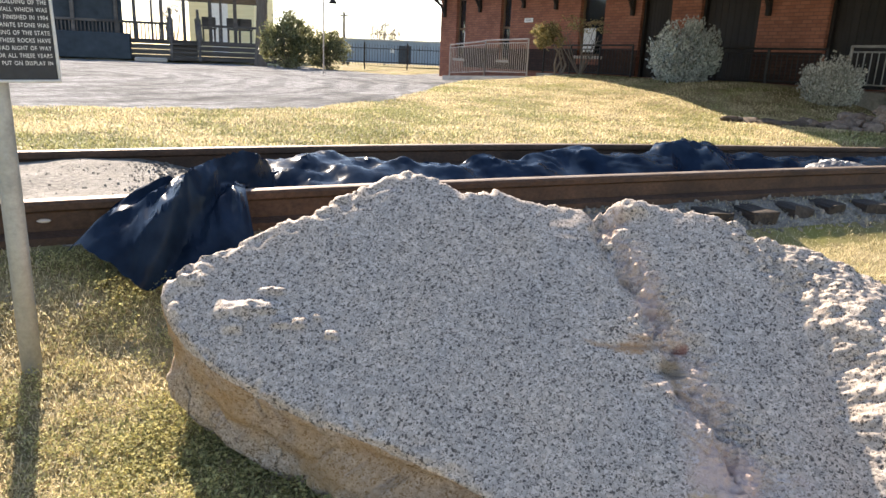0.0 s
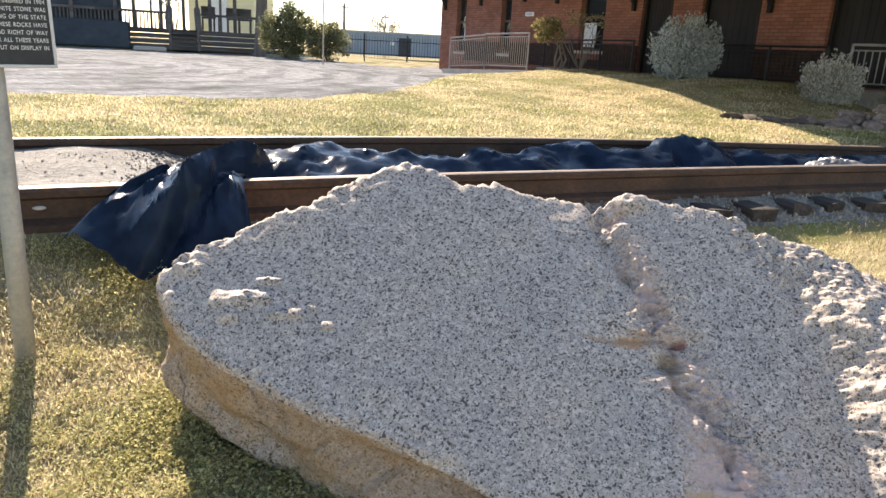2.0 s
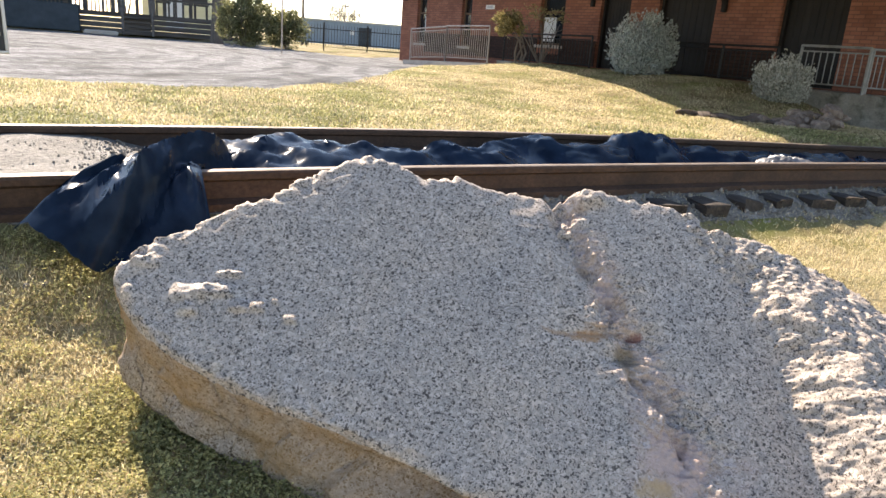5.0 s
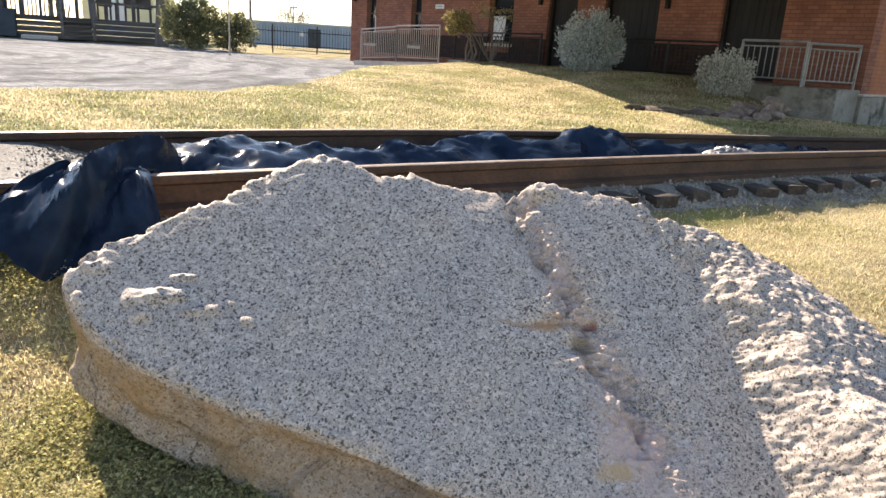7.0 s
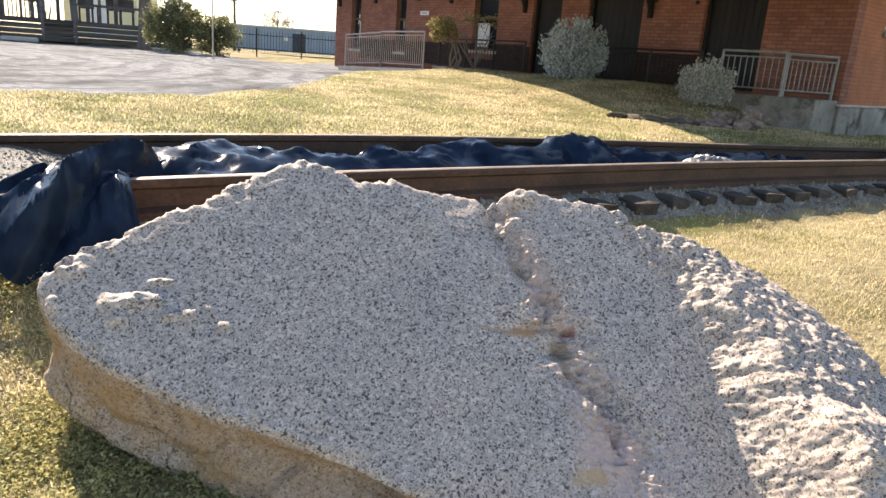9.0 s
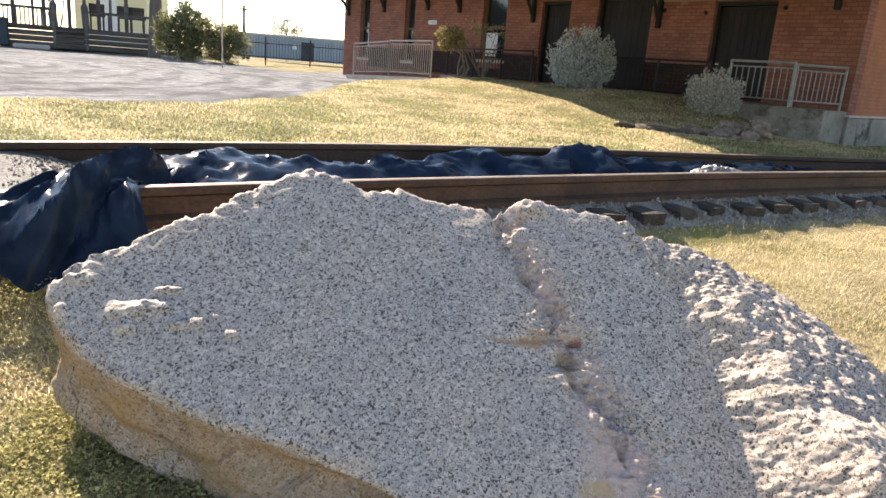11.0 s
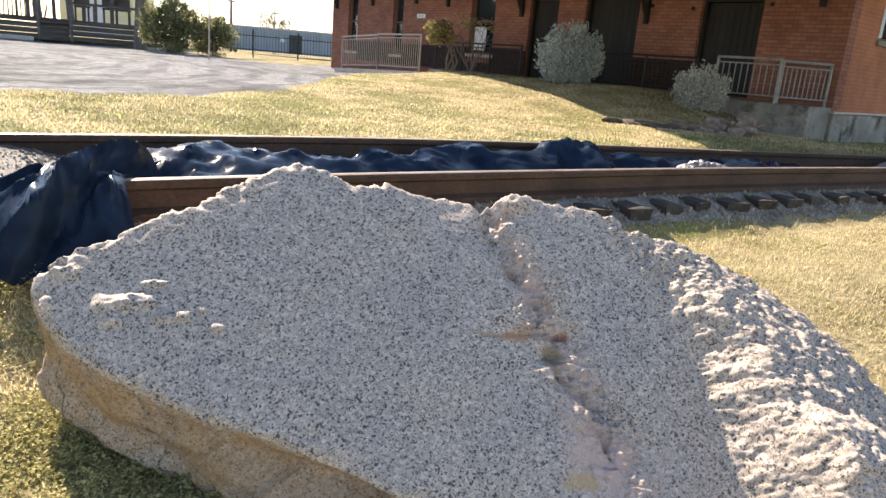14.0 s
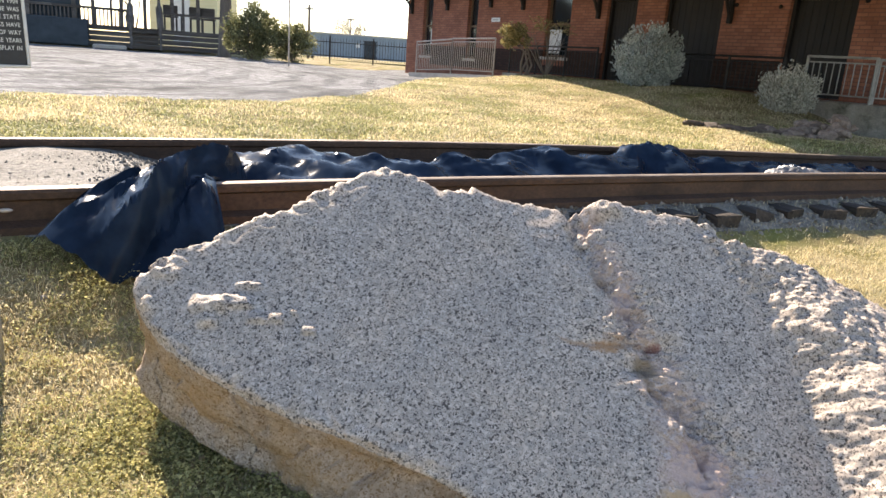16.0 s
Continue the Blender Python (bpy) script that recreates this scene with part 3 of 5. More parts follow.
# ---- more materials ----
def brickwork(name, c1, c2, mortar):
    m = bpy.data.materials.new(name)
    m.use_nodes = True
    nt = m.node_tree
    b = nt.nodes["Principled BSDF"]
    b.inputs["Roughness"].default_value, b.inputs["Specular IOR Level"].default_value = 0.85, 0.25
    tc, sep, add, com = (nt.nodes.new(k) for k in ("ShaderNodeTexCoord", "ShaderNodeSeparateXYZ", "ShaderNodeMath", "ShaderNodeCombineXYZ"))
    nt.links.new(tc.outputs["Object"], sep.inputs[0])
    nt.links.new(sep.outputs["X"], add.inputs[0])
    nt.links.new(sep.outputs["Y"], add.inputs[1])
    nt.links.new(add.outputs[0], com.inputs["X"])
    nt.links.new(sep.outputs["Z"], com.inputs["Y"])
    br = nt.nodes.new("ShaderNodeTexBrick")
    nt.links.new(com.outputs[0], br.inputs["Vector"])
    for key, val in (("Scale", 1.0), ("Brick Width", 0.215), ("Row Height", 0.076), ("Mortar Size", 0.009), ("Mortar Smooth", 0.3), ("Bias", 0.0)):
        br.inputs[key].default_value = val
    br.inputs["Color1"].default_value, br.inputs["Color2"].default_value, br.inputs["Mortar"].default_value = (*c1, 1), (*c2, 1), (*mortar, 1)
    wide = noise_tex(nt, 1.4, 6, 0.65)
    col = mix(nt, 1.0, br.outputs["Color"], ramp(nt, wide.outputs["Fac"], [(0.3, (0.72, 0.7, 0.7)), (0.7, (1.15, 1.1, 1.05))]), "MULTIPLY")
    nt.links.new(col, b.inputs["Base Color"])
    bp = nt.nodes.new("ShaderNodeBump")
    bp.inputs["Strength"].default_value, bp.inputs["Distance"].default_value = 0.8, 0.008
    bp.invert = True
    nt.links.new(br.outputs["Fac"], bp.inputs["Height"])
    nt.links.new(bp.outputs["Normal"], b.inputs["Normal"])
    return m


def glass(name, tint=(0.02, 0.025, 0.03)):
    m = bpy.data.materials.new(name)
    m.use_nodes = True
    b = m.node_tree.nodes["Principled BSDF"]
    b.inputs["Base Color"].default_value = (*tint, 1)
    b.inputs["Roughness"].default_value, b.inputs["Specular IOR Level"].default_value = 0.06, 0.8
    b.inputs["Transmission Weight"].default_value = 0.2
    return m


M_BRICK = brickwork("red_brick", (0.27, 0.115, 0.078), (0.37, 0.165, 0.108), (0.20, 0.10, 0.077))
# end wall stands clear of the porch; its extra light is coloured in
M_ORANGE = brickwork("lit_orange_brick", (0.44, 0.175, 0.085), (0.47, 0.195, 0.10), (0.36, 0.15, 0.085))
# brick darkened to stand for shade low on the front wall
M_SHADEBRICK = brickwork("shade_dark_brick", (0.05, 0.03, 0.024), (0.075, 0.042, 0.033), (0.035, 0.024, 0.02))
M_CONCRETE = surface("stained_concrete", [(0.3, (0.19, 0.17, 0.14)), (0.7, (0.38, 0.35, 0.3))], 1.8, 0.9, bump=0.4, bump_scale=30, fine=(35, 0.25),
                     stains=(1.6, (0.07, 0.065, 0.045), 0.52, 0.66))
M_SLAB = surface("pale_concrete", [(0.3, (0.42, 0.36, 0.3)), (0.7, (0.6, 0.53, 0.46))], 3, 0.85, bump=0.3, bump_scale=30, fine=(40, 0.15))
M_DOOR = surface("dark_door_paint", [(0.3, (0.012, 0.01, 0.009)), (0.7, (0.028, 0.022, 0.019))], 4, 0.7, bump=0.25, bump_scale=25, stretch=(1, 1, 0.2))
M_TRIM = surface("brown_trim_paint", [(0.3, (0.10, 0.06, 0.035)), (0.7, (0.17, 0.10, 0.055))], 4, 0.7, bump=0.2, bump_scale=40)
M_SOFFIT = surface("tan_soffit_boards", [(0.3, (0.26, 0.19, 0.10)), (0.7, (0.36, 0.27, 0.15))], 3, 0.75, bump=0.3, bump_scale=20, stretch=(0.2, 3, 1))
M_ROOF = surface("grey_shingle", [(0.3, (0.09, 0.085, 0.08)), (0.7, (0.17, 0.16, 0.15))], 5, 0.9, bump=0.5)
M_IRON = surface("bronze_railing_paint", [(0.3, (0.36, 0.30, 0.26)), (0.7, (0.52, 0.45, 0.39))], 9, 0.5, 0.2, bump=0.15)
M_BLACKIRON = surface("black_railing_paint", [(0.3, (0.014, 0.013, 0.013)), (0.7, (0.035, 0.031, 0.029))], 9, 0.5, 0.2, bump=0.15)
# light on the end railing's pickets is put in as pale paint
M_PALERAIL = surface("pale_lit_railing_paint", [(0.3, (0.21, 0.2, 0.185)), (0.7, (0.36, 0.345, 0.315))], 9, 0.55, 0.2, bump=0.15)
M_GLASS = glass("window_glass")
M_GALV = surface("galvanised_pipe", [(0.3, (0.33, 0.33, 0.30)), (0.7, (0.47, 0.46, 0.42))], 9, 0.55, 0.45, bump=0.15, bump_scale=90, fine=(60, 0.15),
                 stains=(6, (0.4, 0.33, 0.22), 0.6, 0.75))
M_WHITE = surface("white_paint", [(0.3, (0.66, 0.65, 0.62)), (0.7, (0.78, 0.77, 0.74))], 6, 0.6, bump=0.1)
M_BOX = surface("grey_metal_box", [(0.3, (0.38, 0.39, 0.4)), (0.7, (0.5, 0.5, 0.5))], 6, 0.5, 0.3, bump=0.1)
# timber paled so that its colour holds the haze over the deck
M_TIMBER = surface("dark_deck_timber", [(0.3, (0.075, 0.066, 0.06)), (0.7, (0.17, 0.15, 0.135))], 5, 0.85, bump=0.5, bump_scale=30, stretch=(0.2, 1, 2),
                   per_piece=0.3)
# dark tone for the deck screens, with the flare's blue mixed in
M_TEAL = surface("dark_flare_blue", [(0.3, (0.03, 0.04, 0.05)), (0.7, (0.06, 0.075, 0.09))], 3, 0.8, bump=0.3)
M_YELLOW = surface("pale_yellow_siding", [(0.3, (0.74, 0.64, 0.36)), (0.7, (0.82, 0.74, 0.48))], 1.2, 0.8, bump=0.2, stretch=(0.2, 0.2, 4))
M_SHED = surface("blue_grey_metal_siding", [(0.3, (0.22, 0.28, 0.34)), (0.7, (0.3, 0.37, 0.44))], 1.0, 0.6, 0.2, bump=0.3, stretch=(3, 3, 0.2))
M_ROCKPILE = surface("red_sandstone", [(0.3, (0.20, 0.15, 0.12)), (0.7, (0.40, 0.31, 0.25))], 4, 0.9, bump=0.7, bump_scale=20, fine=(30, 0.3), per_piece=0.3)
M_FLAG = surface("dark_flagstone", [(0.3, (0.07, 0.055, 0.045)), (0.7, (0.16, 0.12, 0.095))], 4, 0.9, bump=0.6, bump_scale=20, per_piece=0.3)
M_BARK = surface("grey_bark", [(0.3, (0.10, 0.08, 0.065)), (0.7, (0.24, 0.2, 0.165))], 6, 0.9, bump=0.8, bump_scale=18, stretch=(1, 1, 0.2))
M_SAGE = leafy("silvery_sage_leaves", (0.24, 0.28, 0.26), (0.62, 0.66, 0.62), 0.7, 0.2)
# silvery leaves, brightened to carry the sunlight that misses the small bush
M_PALELEAF = leafy("pale_sunlit_leaves", (0.26, 0.26, 0.21), (0.74, 0.71, 0.6), 0.7, 0.2)
M_CITRUS = leafy("olive_green_leaves", (0.07, 0.08, 0.035), (0.34, 0.33, 0.16), 0.45, 0.4)
M_YELLEAF = leafy("yellowing_leaves", (0.12, 0.11, 0.035), (0.45, 0.36, 0.16), 0.55, 0.3)
M_FARTREE = leafy("bare_far_twigs", (0.16, 0.14, 0.11), (0.3, 0.26, 0.2), 0.8, 0.1)
M_BLADES = leafy("dry_grass_blades", (0.44, 0.36, 0.19), (0.84, 0.73, 0.47), 0.6, 0.5)
M_GREENBLADES = leafy("green_grass_blades", (0.12, 0.125, 0.04), (0.54, 0.52, 0.24), 0.6, 0.45)


# ---- the brick station ----
FM = Matrix(((H_DIR.x, -OUT.x, 0, CORNER.x), (H_DIR.y, -OUT.y, 0, CORNER.y), (0, 0, 1, 0), (0, 0, 0, 1)))
FLOOR_Z, WALL_TOP, FAR_L, DEPTH = 0.93, 3.6, 18.45, 6.6


def block(bm, x0, x1, y0, y1, z0, z1, bevel=0.0):
    return box(bm, (x1 - x0, y1 - y0, z1 - z0), Matrix.Translation(((x0 + x1) / 2, (y0 + y1) / 2, (z0 + z1) / 2)), bevel)


def pierced(name, length, z0, z1, holes, thick, material, parent, along="x", label=""):
    """A wall with openings right through it, in sections; holes are (start, end, bottom, top)."""
    def add(a0, a1, b0, b1):
        if a1 - a0 < 0.005 or b1 - b0 < 0.005:
            return
        if along == "x":
            part(name, block(bmesh.new(), a0, a1, 0, thick, b0, b1), material, parent, label)
        else:
            part(name, block(bmesh.new(), 0, thick, a0, a1, b0, b1), material, parent, label)
    at = length[0]
    for s, e_, lo, hi in sorted(holes):
        add(at, s, z0, z1)
        add(s, e_, z0, lo)
        add(s, e_, hi, z1)
        at = e_
    add(at, length[1], z0, z1)


def build_station():
    st = thing("station_building", FM, "one-storey red brick railway station with dark freight doors and bracketed eaves", "building")
    wins = [(16.72, 17.35, 1.25, 3.35), (13.98, 14.55, 1.25, 3.35), (9.58, 10.6, 1.45, 3.3)]
    doors = [(7.2, 8.22, FLOOR_Z, 3.05), (4.7, 6.3, FLOOR_Z, 3.15), (1.72, 3.1, FLOOR_Z, 2.95)]
    pierced("front_wall", (0.0, FAR_L), 0.55, WALL_TOP, wins + doors, 0.35, M_BRICK, st)
    small = [(1.45, 2.35, 2.27, 3.2), (4.75, 5.65, 2.27, 3.2)]
    pierced("track_wall", (0.352, DEPTH), 0.8, WALL_TOP, small, 0.35, M_ORANGE, st, "y", "smooth orange brick end wall, coloured brighter for its open light")
    part("far_wall", block(bmesh.new(), FAR_L - 0.35, FAR_L, 0.352, DEPTH, 0.55, WALL_TOP), M_BRICK, st)
    part("back_wall", block(bmesh.new(), 0.352, FAR_L - 0.352, DEPTH - 0.35, DEPTH, 0.55, WALL_TOP), M_BRICK, st)
    part("foundation", block(bmesh.new(), -0.07, 0.33, -0.06, DEPTH + 0.02, -0.3, 0.797, 0.015), M_CONCRETE, st, "stained concrete foundation")
    part("ledge", block(bmesh.new(), -0.1, 0.0, -0.1, DEPTH + 0.04, 0.8, 0.845, 0.01), M_SLAB, st, "thin pale ledge along the base")
    part("platform", block(bmesh.new(), 0.0, 11.2, -1.0, -0.005, -0.3, FLOOR_Z - 0.02, 0.02), M_CONCRETE, st, "concrete platform along the front")
    part("inner_floor", block(bmesh.new(), 0.36, FAR_L - 0.36, 0.36, DEPTH - 0.36, 0.6, FLOOR_Z), M_CONCRETE, st)
    part("ceiling_boards", block(bmesh.new(), 0.36, FAR_L - 0.36, 0.36, DEPTH - 0.36, 3.45, 3.55), M_SOFFIT, st)
    part("lintel_board", block(bmesh.new(), -0.01, 4.7, -0.03, -0.004, 2.96, 3.2, 0.005), M_SOFFIT, st, "tan painted lintel board")
    part("soffit", block(bmesh.new(), -1.3, 21.3, -0.95, DEPTH + 1.2, 3.62, 3.68), M_SOFFIT, st, "tan boarded soffit")
    bm = bmesh.new()
    for x0, x1, y0, y1 in ((-1.33, 21.33, -0.99, -0.95), (-1.33, 21.33, DEPTH + 1.2, DEPTH + 1.24), (-1.34, -1.3, -0.95, DEPTH + 1.2), (21.3, 21.34, -0.95, DEPTH + 1.2)):
        block(bm, x0, x1, y0, y1, 3.58, 3.82)
    part("fascia", bm, M_TRIM, st)
    bm = bmesh.new()
    lo = [bm.verts.new(p) for p in ((-1.4, -1.05, 3.8), (21.4, -1.05, 3.8), (21.4, DEPTH + 1.3, 3.8), (-1.4, DEPTH + 1.3, 3.8))]
    hi = [bm.verts.new(p) for p in ((3.2, DEPTH / 2 - 0.2, 5.6), (17.4, DEPTH / 2 - 0.2, 5.6))]
    for f in ((lo[0], lo[1], hi[1], hi[0]), (lo[1], lo[2], hi[1]), (lo[2], lo[3], hi[0], hi[1]), (lo[3], lo[0], hi[0]), lo[::-1]):
        bm.faces.new(f)
    part("roof", bm, M_ROOF, st)
    # unseen slab, its outline chosen only to cast the lawn's shadow edge
    bm = bmesh.new()
    plan = ((-5.0, -1.06), (-5.0, -6.6), (2.5, -6.6), (4.6, -4.85), (7.6, -3.4), (10.5, -2.25), (14.5, -1.06))
    under, over = ([bm.verts.new((l, y, z)) for l, y in plan] for z in (3.5, 3.78))
    bm.faces.new(under[::-1])
    bm.faces.new(over)
    for k in range(len(plan)):
        q = (k + 1) % len(plan)
        bm.faces.new((under[k], under[q], over[q], over[k]))
    bmesh.ops.recalc_face_normals(bm, faces=bm.faces)
    part("canopy", bm, M_SOFFIT, st, "unseen slab added to cast the shade on the lawn")
    # brackets below the eaves
    for l, tip in ((18.1, 2.72), (15.74, 2.82), (13.25, 2.87), (11.64, 2.77), (8.48, 2.5), (4.45, 2.38), (0.55, 2.75)):
        bm = bmesh.new()
        block(bm, l - 0.05, l + 0.05, -0.11, -0.004, tip, 3.62, 0.008)
        block(bm, l - 0.05, l + 0.05, -0.9, -0.11, 3.5, 3.62, 0.008)
        tube(bm, [(l, -0.06, tip + 0.12), (l, -0.22, tip + 0.4), (l, -0.5, 3.32), (l, -0.85, 3.52)], 0.045, 6)
        part("bracket", bm, M_DOOR, st, "dark curved timber bracket")
    # a band of darkened brick puts the shade behind the railings into colour
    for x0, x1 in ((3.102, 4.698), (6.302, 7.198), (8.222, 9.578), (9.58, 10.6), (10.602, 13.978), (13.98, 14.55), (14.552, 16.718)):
        part("wainscot", block(bmesh.new(), x0, x1, -0.03, -0.004, 0.95, 1.2 if x0 in (9.58, 13.98) else 1.62), M_SHADEBRICK, st, "dark brick band standing for shade behind the railings")
    # windows
    for x0, x1, z0, z1 in wins:
        fr = bmesh.new()
        for r in ((x0, x0 + 0.06, z0, z1), (x1 - 0.06, x1, z0, z1), (x0 + 0.06, x1 - 0.06, z1 - 0.06, z1), (x0 + 0.06, x1 - 0.06, z0, z0 + 0.06),
                  (x0 + 0.06, x1 - 0.06, (z0 + z1) / 2 - 0.03, (z0 + z1) / 2 + 0.03)):
            block(fr, r[0], r[1], 0.12, 0.2, r[2], r[3])
        w = part("window", fr, M_TRIM, st)
        part("pane", block(bmesh.new(), x0 + 0.06, x1 - 0.06, 0.15, 0.16, z0 + 0.06, (z0 + z1) / 2 - 0.03), M_GLASS, w)
        part("pane", block(bmesh.new(), x0 + 0.06, x1 - 0.06, 0.165, 0.175, (z0 + z1) / 2 + 0.03, z1 - 0.06), M_GLASS, w)
        part("sill", block(bmesh.new(), x0 - 0.08, x1 + 0.08, -0.06, 0.11, z0 - 0.09, z0 - 0.003, 0.01), M_SLAB, w)
    # white panels before the lower panes stand for reflected sky
    part("blind", block(bmesh.new(), 10.02, 10.52, 0.135, 0.145, 1.55, 2.22), M_WHITE, st, "white panel standing for sky reflected in the lower window")
    part("blind", block(bmesh.new(), 16.8, 16.97, 0.135, 0.145, 1.45, 2.2), M_WHITE, st, "white panel standing for sky reflected in the lower window")
    for y0, y1, z0, z1 in small:
        fr = bmesh.new()
        for r in ((y0, y0 + 0.07, z0, z1), (y1 - 0.07, y1, z0, z1), (y0 + 0.07, y1 - 0.07, z1 - 0.07, z1), (y0 + 0.07, y1 - 0.07, z0, z0 + 0.07)):
            block(fr, 0.1, 0.18, r[0], r[1], r[2], r[3])
        w = part("window", fr, M_TRIM, st)
        part("pane", block(bmesh.new(), 0.13, 0.14, y0 + 0.07, y1 - 0.07, z0 + 0.07, z1 - 0.07), M_GLASS, w)
        part("sill", block(bmesh.new(), -0.06, 0.09, y0 - 0.08, y1 + 0.08, z0 - 0.1, z0 - 0.003, 0.01), M_CONCRETE, w)
    # tall dark doors, boarded, in recesses
    for x0, x1, z0, z1 in doors:
        fr = bmesh.new()
        for r in ((x0, x0 + 0.07, z0, z1), (x1 - 0.07, x1, z0, z1), (x0 + 0.07, x1 - 0.07, z1 - 0.08, z1)):
            block(fr, r[0], r[1], 0.1, 0.24, r[2], r[3])
        d = part("door", fr, M_DOOR, st, "dark painted boarded freight door")
        n = 8
        for k in range(n):
            a0 = x0 + 0.07 + (x1 - x0 - 0.14) * k / n
            part("door_board", block(bmesh.new(), a0 + 0.003, a0 + (x1 - x0 - 0.14) / n - 0.003, 0.2, 0.235, z0 + 0.01, z1 - 0.09, 0.004), M_DOOR, d)
    for l, z in ((4.35, 2.78), (3.3, 2.72), (1.55, 2.8)):
        bm = bmesh.new()
        bmesh.ops.create_uvsphere(bm, u_segments=10, v_segments=6, radius=0.045, matrix=Matrix.Translation((l, -0.02, z)))
        part("wall_anchor", bm, M_DOOR, st, "small dark round wall anchor")
    part("wall_plate", block(bmesh.new(), 12.76, 13.2, -0.025, -0.003, 2.43, 2.56, 0.004), M_WHITE, st, "small white plate with worn writing")
    bm = bmesh.new()
    block(bm, 12.84, 13.12, -0.029, -0.0255, 2.475, 2.515)
    part("plate_writing", bm, M_BOX, st)
    bm = bmesh.new()
    tube(bm, [(-0.05, 4.02, 3.6), (-0.05, 4.0, 0.95), (-0.09, 3.98, 0.85), (-0.12, 3.97, 0.72), (-0.12, 3.95, 0.12)], 0.045, 8)
    part("downspout", bm, M_GALV, st, "pale metal downspout")
    part("meter_box", block(bmesh.new(), -0.24, -0.075, 3.78, 4.12, 0.3, 0.56, 0.01), M_BOX, st, "small grey utility box")
    return st


build_station()


def railing(name, p0, p1, height, gap, material, label, foot=0.1, posts=2, foot_drop=0.0):
    """A metal railing from p0 to p1: rails, posts and single balusters."""
    p0, p1 = Vector(p0), Vector(p1)
    rail = thing(name, Matrix.Translation(p0), label, "railing", "railings of the station")
    d = p1 - p0
    flat = Vector((d.x, d.y, 0))
    n = max(2, round(flat.length / gap))
    up = Vector((0, 0, 1))
    for key, h, r in (("top_rail", height, 0.026), ("mid_rail", height - 0.1, 0.016), ("bottom_rail", foot, 0.016)):
        part(key, tube(bmesh.new(), [up * h, d + up * h], r, 6), material, rail)
    for k in range(posts):
        q = d * k / max(1, posts - 1)
        part("post", tube(bmesh.new(), [q + up * (-0.05 - foot_drop), q + up * (height + 0.01)], 0.028, 6), material, rail)
    bm = tube(bmesh.new(), [up * foot, up * (height - 0.1)], 0.011, 5)
    bars = part("baluster", bm, material, rail)
    bars.location = d * (1 / n)
    for k in range(2, n):
        ob = new("baluster", bars.data)
        ob.parent, ob.location = rail, d * (k / n)
    return rail


railing("ramp_railing", front(11.38, 1.2, 0.8), front(13.6, 1.2, 0.76), 1.06, 0.105, M_IRON, "bronze painted metal ramp railing with close balusters", posts=2)
railing("ramp_railing", front(13.6, 1.2, 0.76), front(15.75, 1.2, 0.64), 1.04, 0.105, M_IRON, "bronze painted sloping ramp railing with close balusters", posts=2)
railing("platform_railing", front(7.7, 0.7, 0.9), front(11.25, 0.7, 0.88), 0.82, 0.12, M_BLACKIRON, "black metal railing before the brick front", posts=4)
railing("platform_railing", front(2.5, 0.8, 0.92), front(6.3, 0.8, 0.92), 0.74, 0.12, M_BLACKIRON, "black metal railing before the freight doors", posts=4)
railing("platform_railing", front(0.68, 0.97, 0.93), front(1.95, 0.97, 0.93), 0.78, 0.13, M_PALERAIL, "metal railing at the platform end, paled for the light on it")
railing("platform_railing", front(0.12, 0.1, 0.93), front(0.66, 0.92, 0.93), 0.76, 0.10, M_PALERAIL, "metal railing running back to the corner, paled for the light on it")

access_ramp = thing("access_ramp", Matrix(), "pale concrete access ramp with stepped edge at the station front", "ramp")
bm = bmesh.new()
vs = [bm.verts.new(front(l, q, z)) for l, q, z in ((11.3, 1.32, 0.35), (16.0, 1.32, 0.35), (16.0, 0.05, 0.35), (11.3, 0.05, 0.35),
                                                  (11.3, 1.32, 0.8), (16.0, 1.32, 0.64), (16.0, 0.05, 0.64), (11.3, 0.05, 0.8))]
for f in ((0, 1, 2, 3), (7, 6, 5, 4), (0, 4, 5, 1), (1, 5, 6, 2), (2, 6, 7, 3), (3, 7, 4, 0)):
    bm.faces.new([vs[k] for k in f])
part("ramp_body", bm, M_SLAB, access_ramp)
bm = bmesh.new()
vs = [bm.verts.new(front(l, q, z)) for l, q, z in ((11.3, 1.5, 0.35), (13.7, 1.5, 0.35), (13.7, 1.325, 0.35), (11.3, 1.325, 0.35),
                                                  (11.3, 1.5, 0.7), (13.7, 1.5, 0.68), (13.7, 1.325, 0.68), (11.3, 1.325, 0.7))]
for f in ((0, 1, 2, 3), (7, 6, 5, 4), (0, 4, 5, 1), (1, 5, 6, 2), (2, 6, 7, 3), (3, 7, 4, 0)):
    bm.faces.new([vs[k] for k in f])
part("step_edge", bm, M_SLAB, access_ramp)

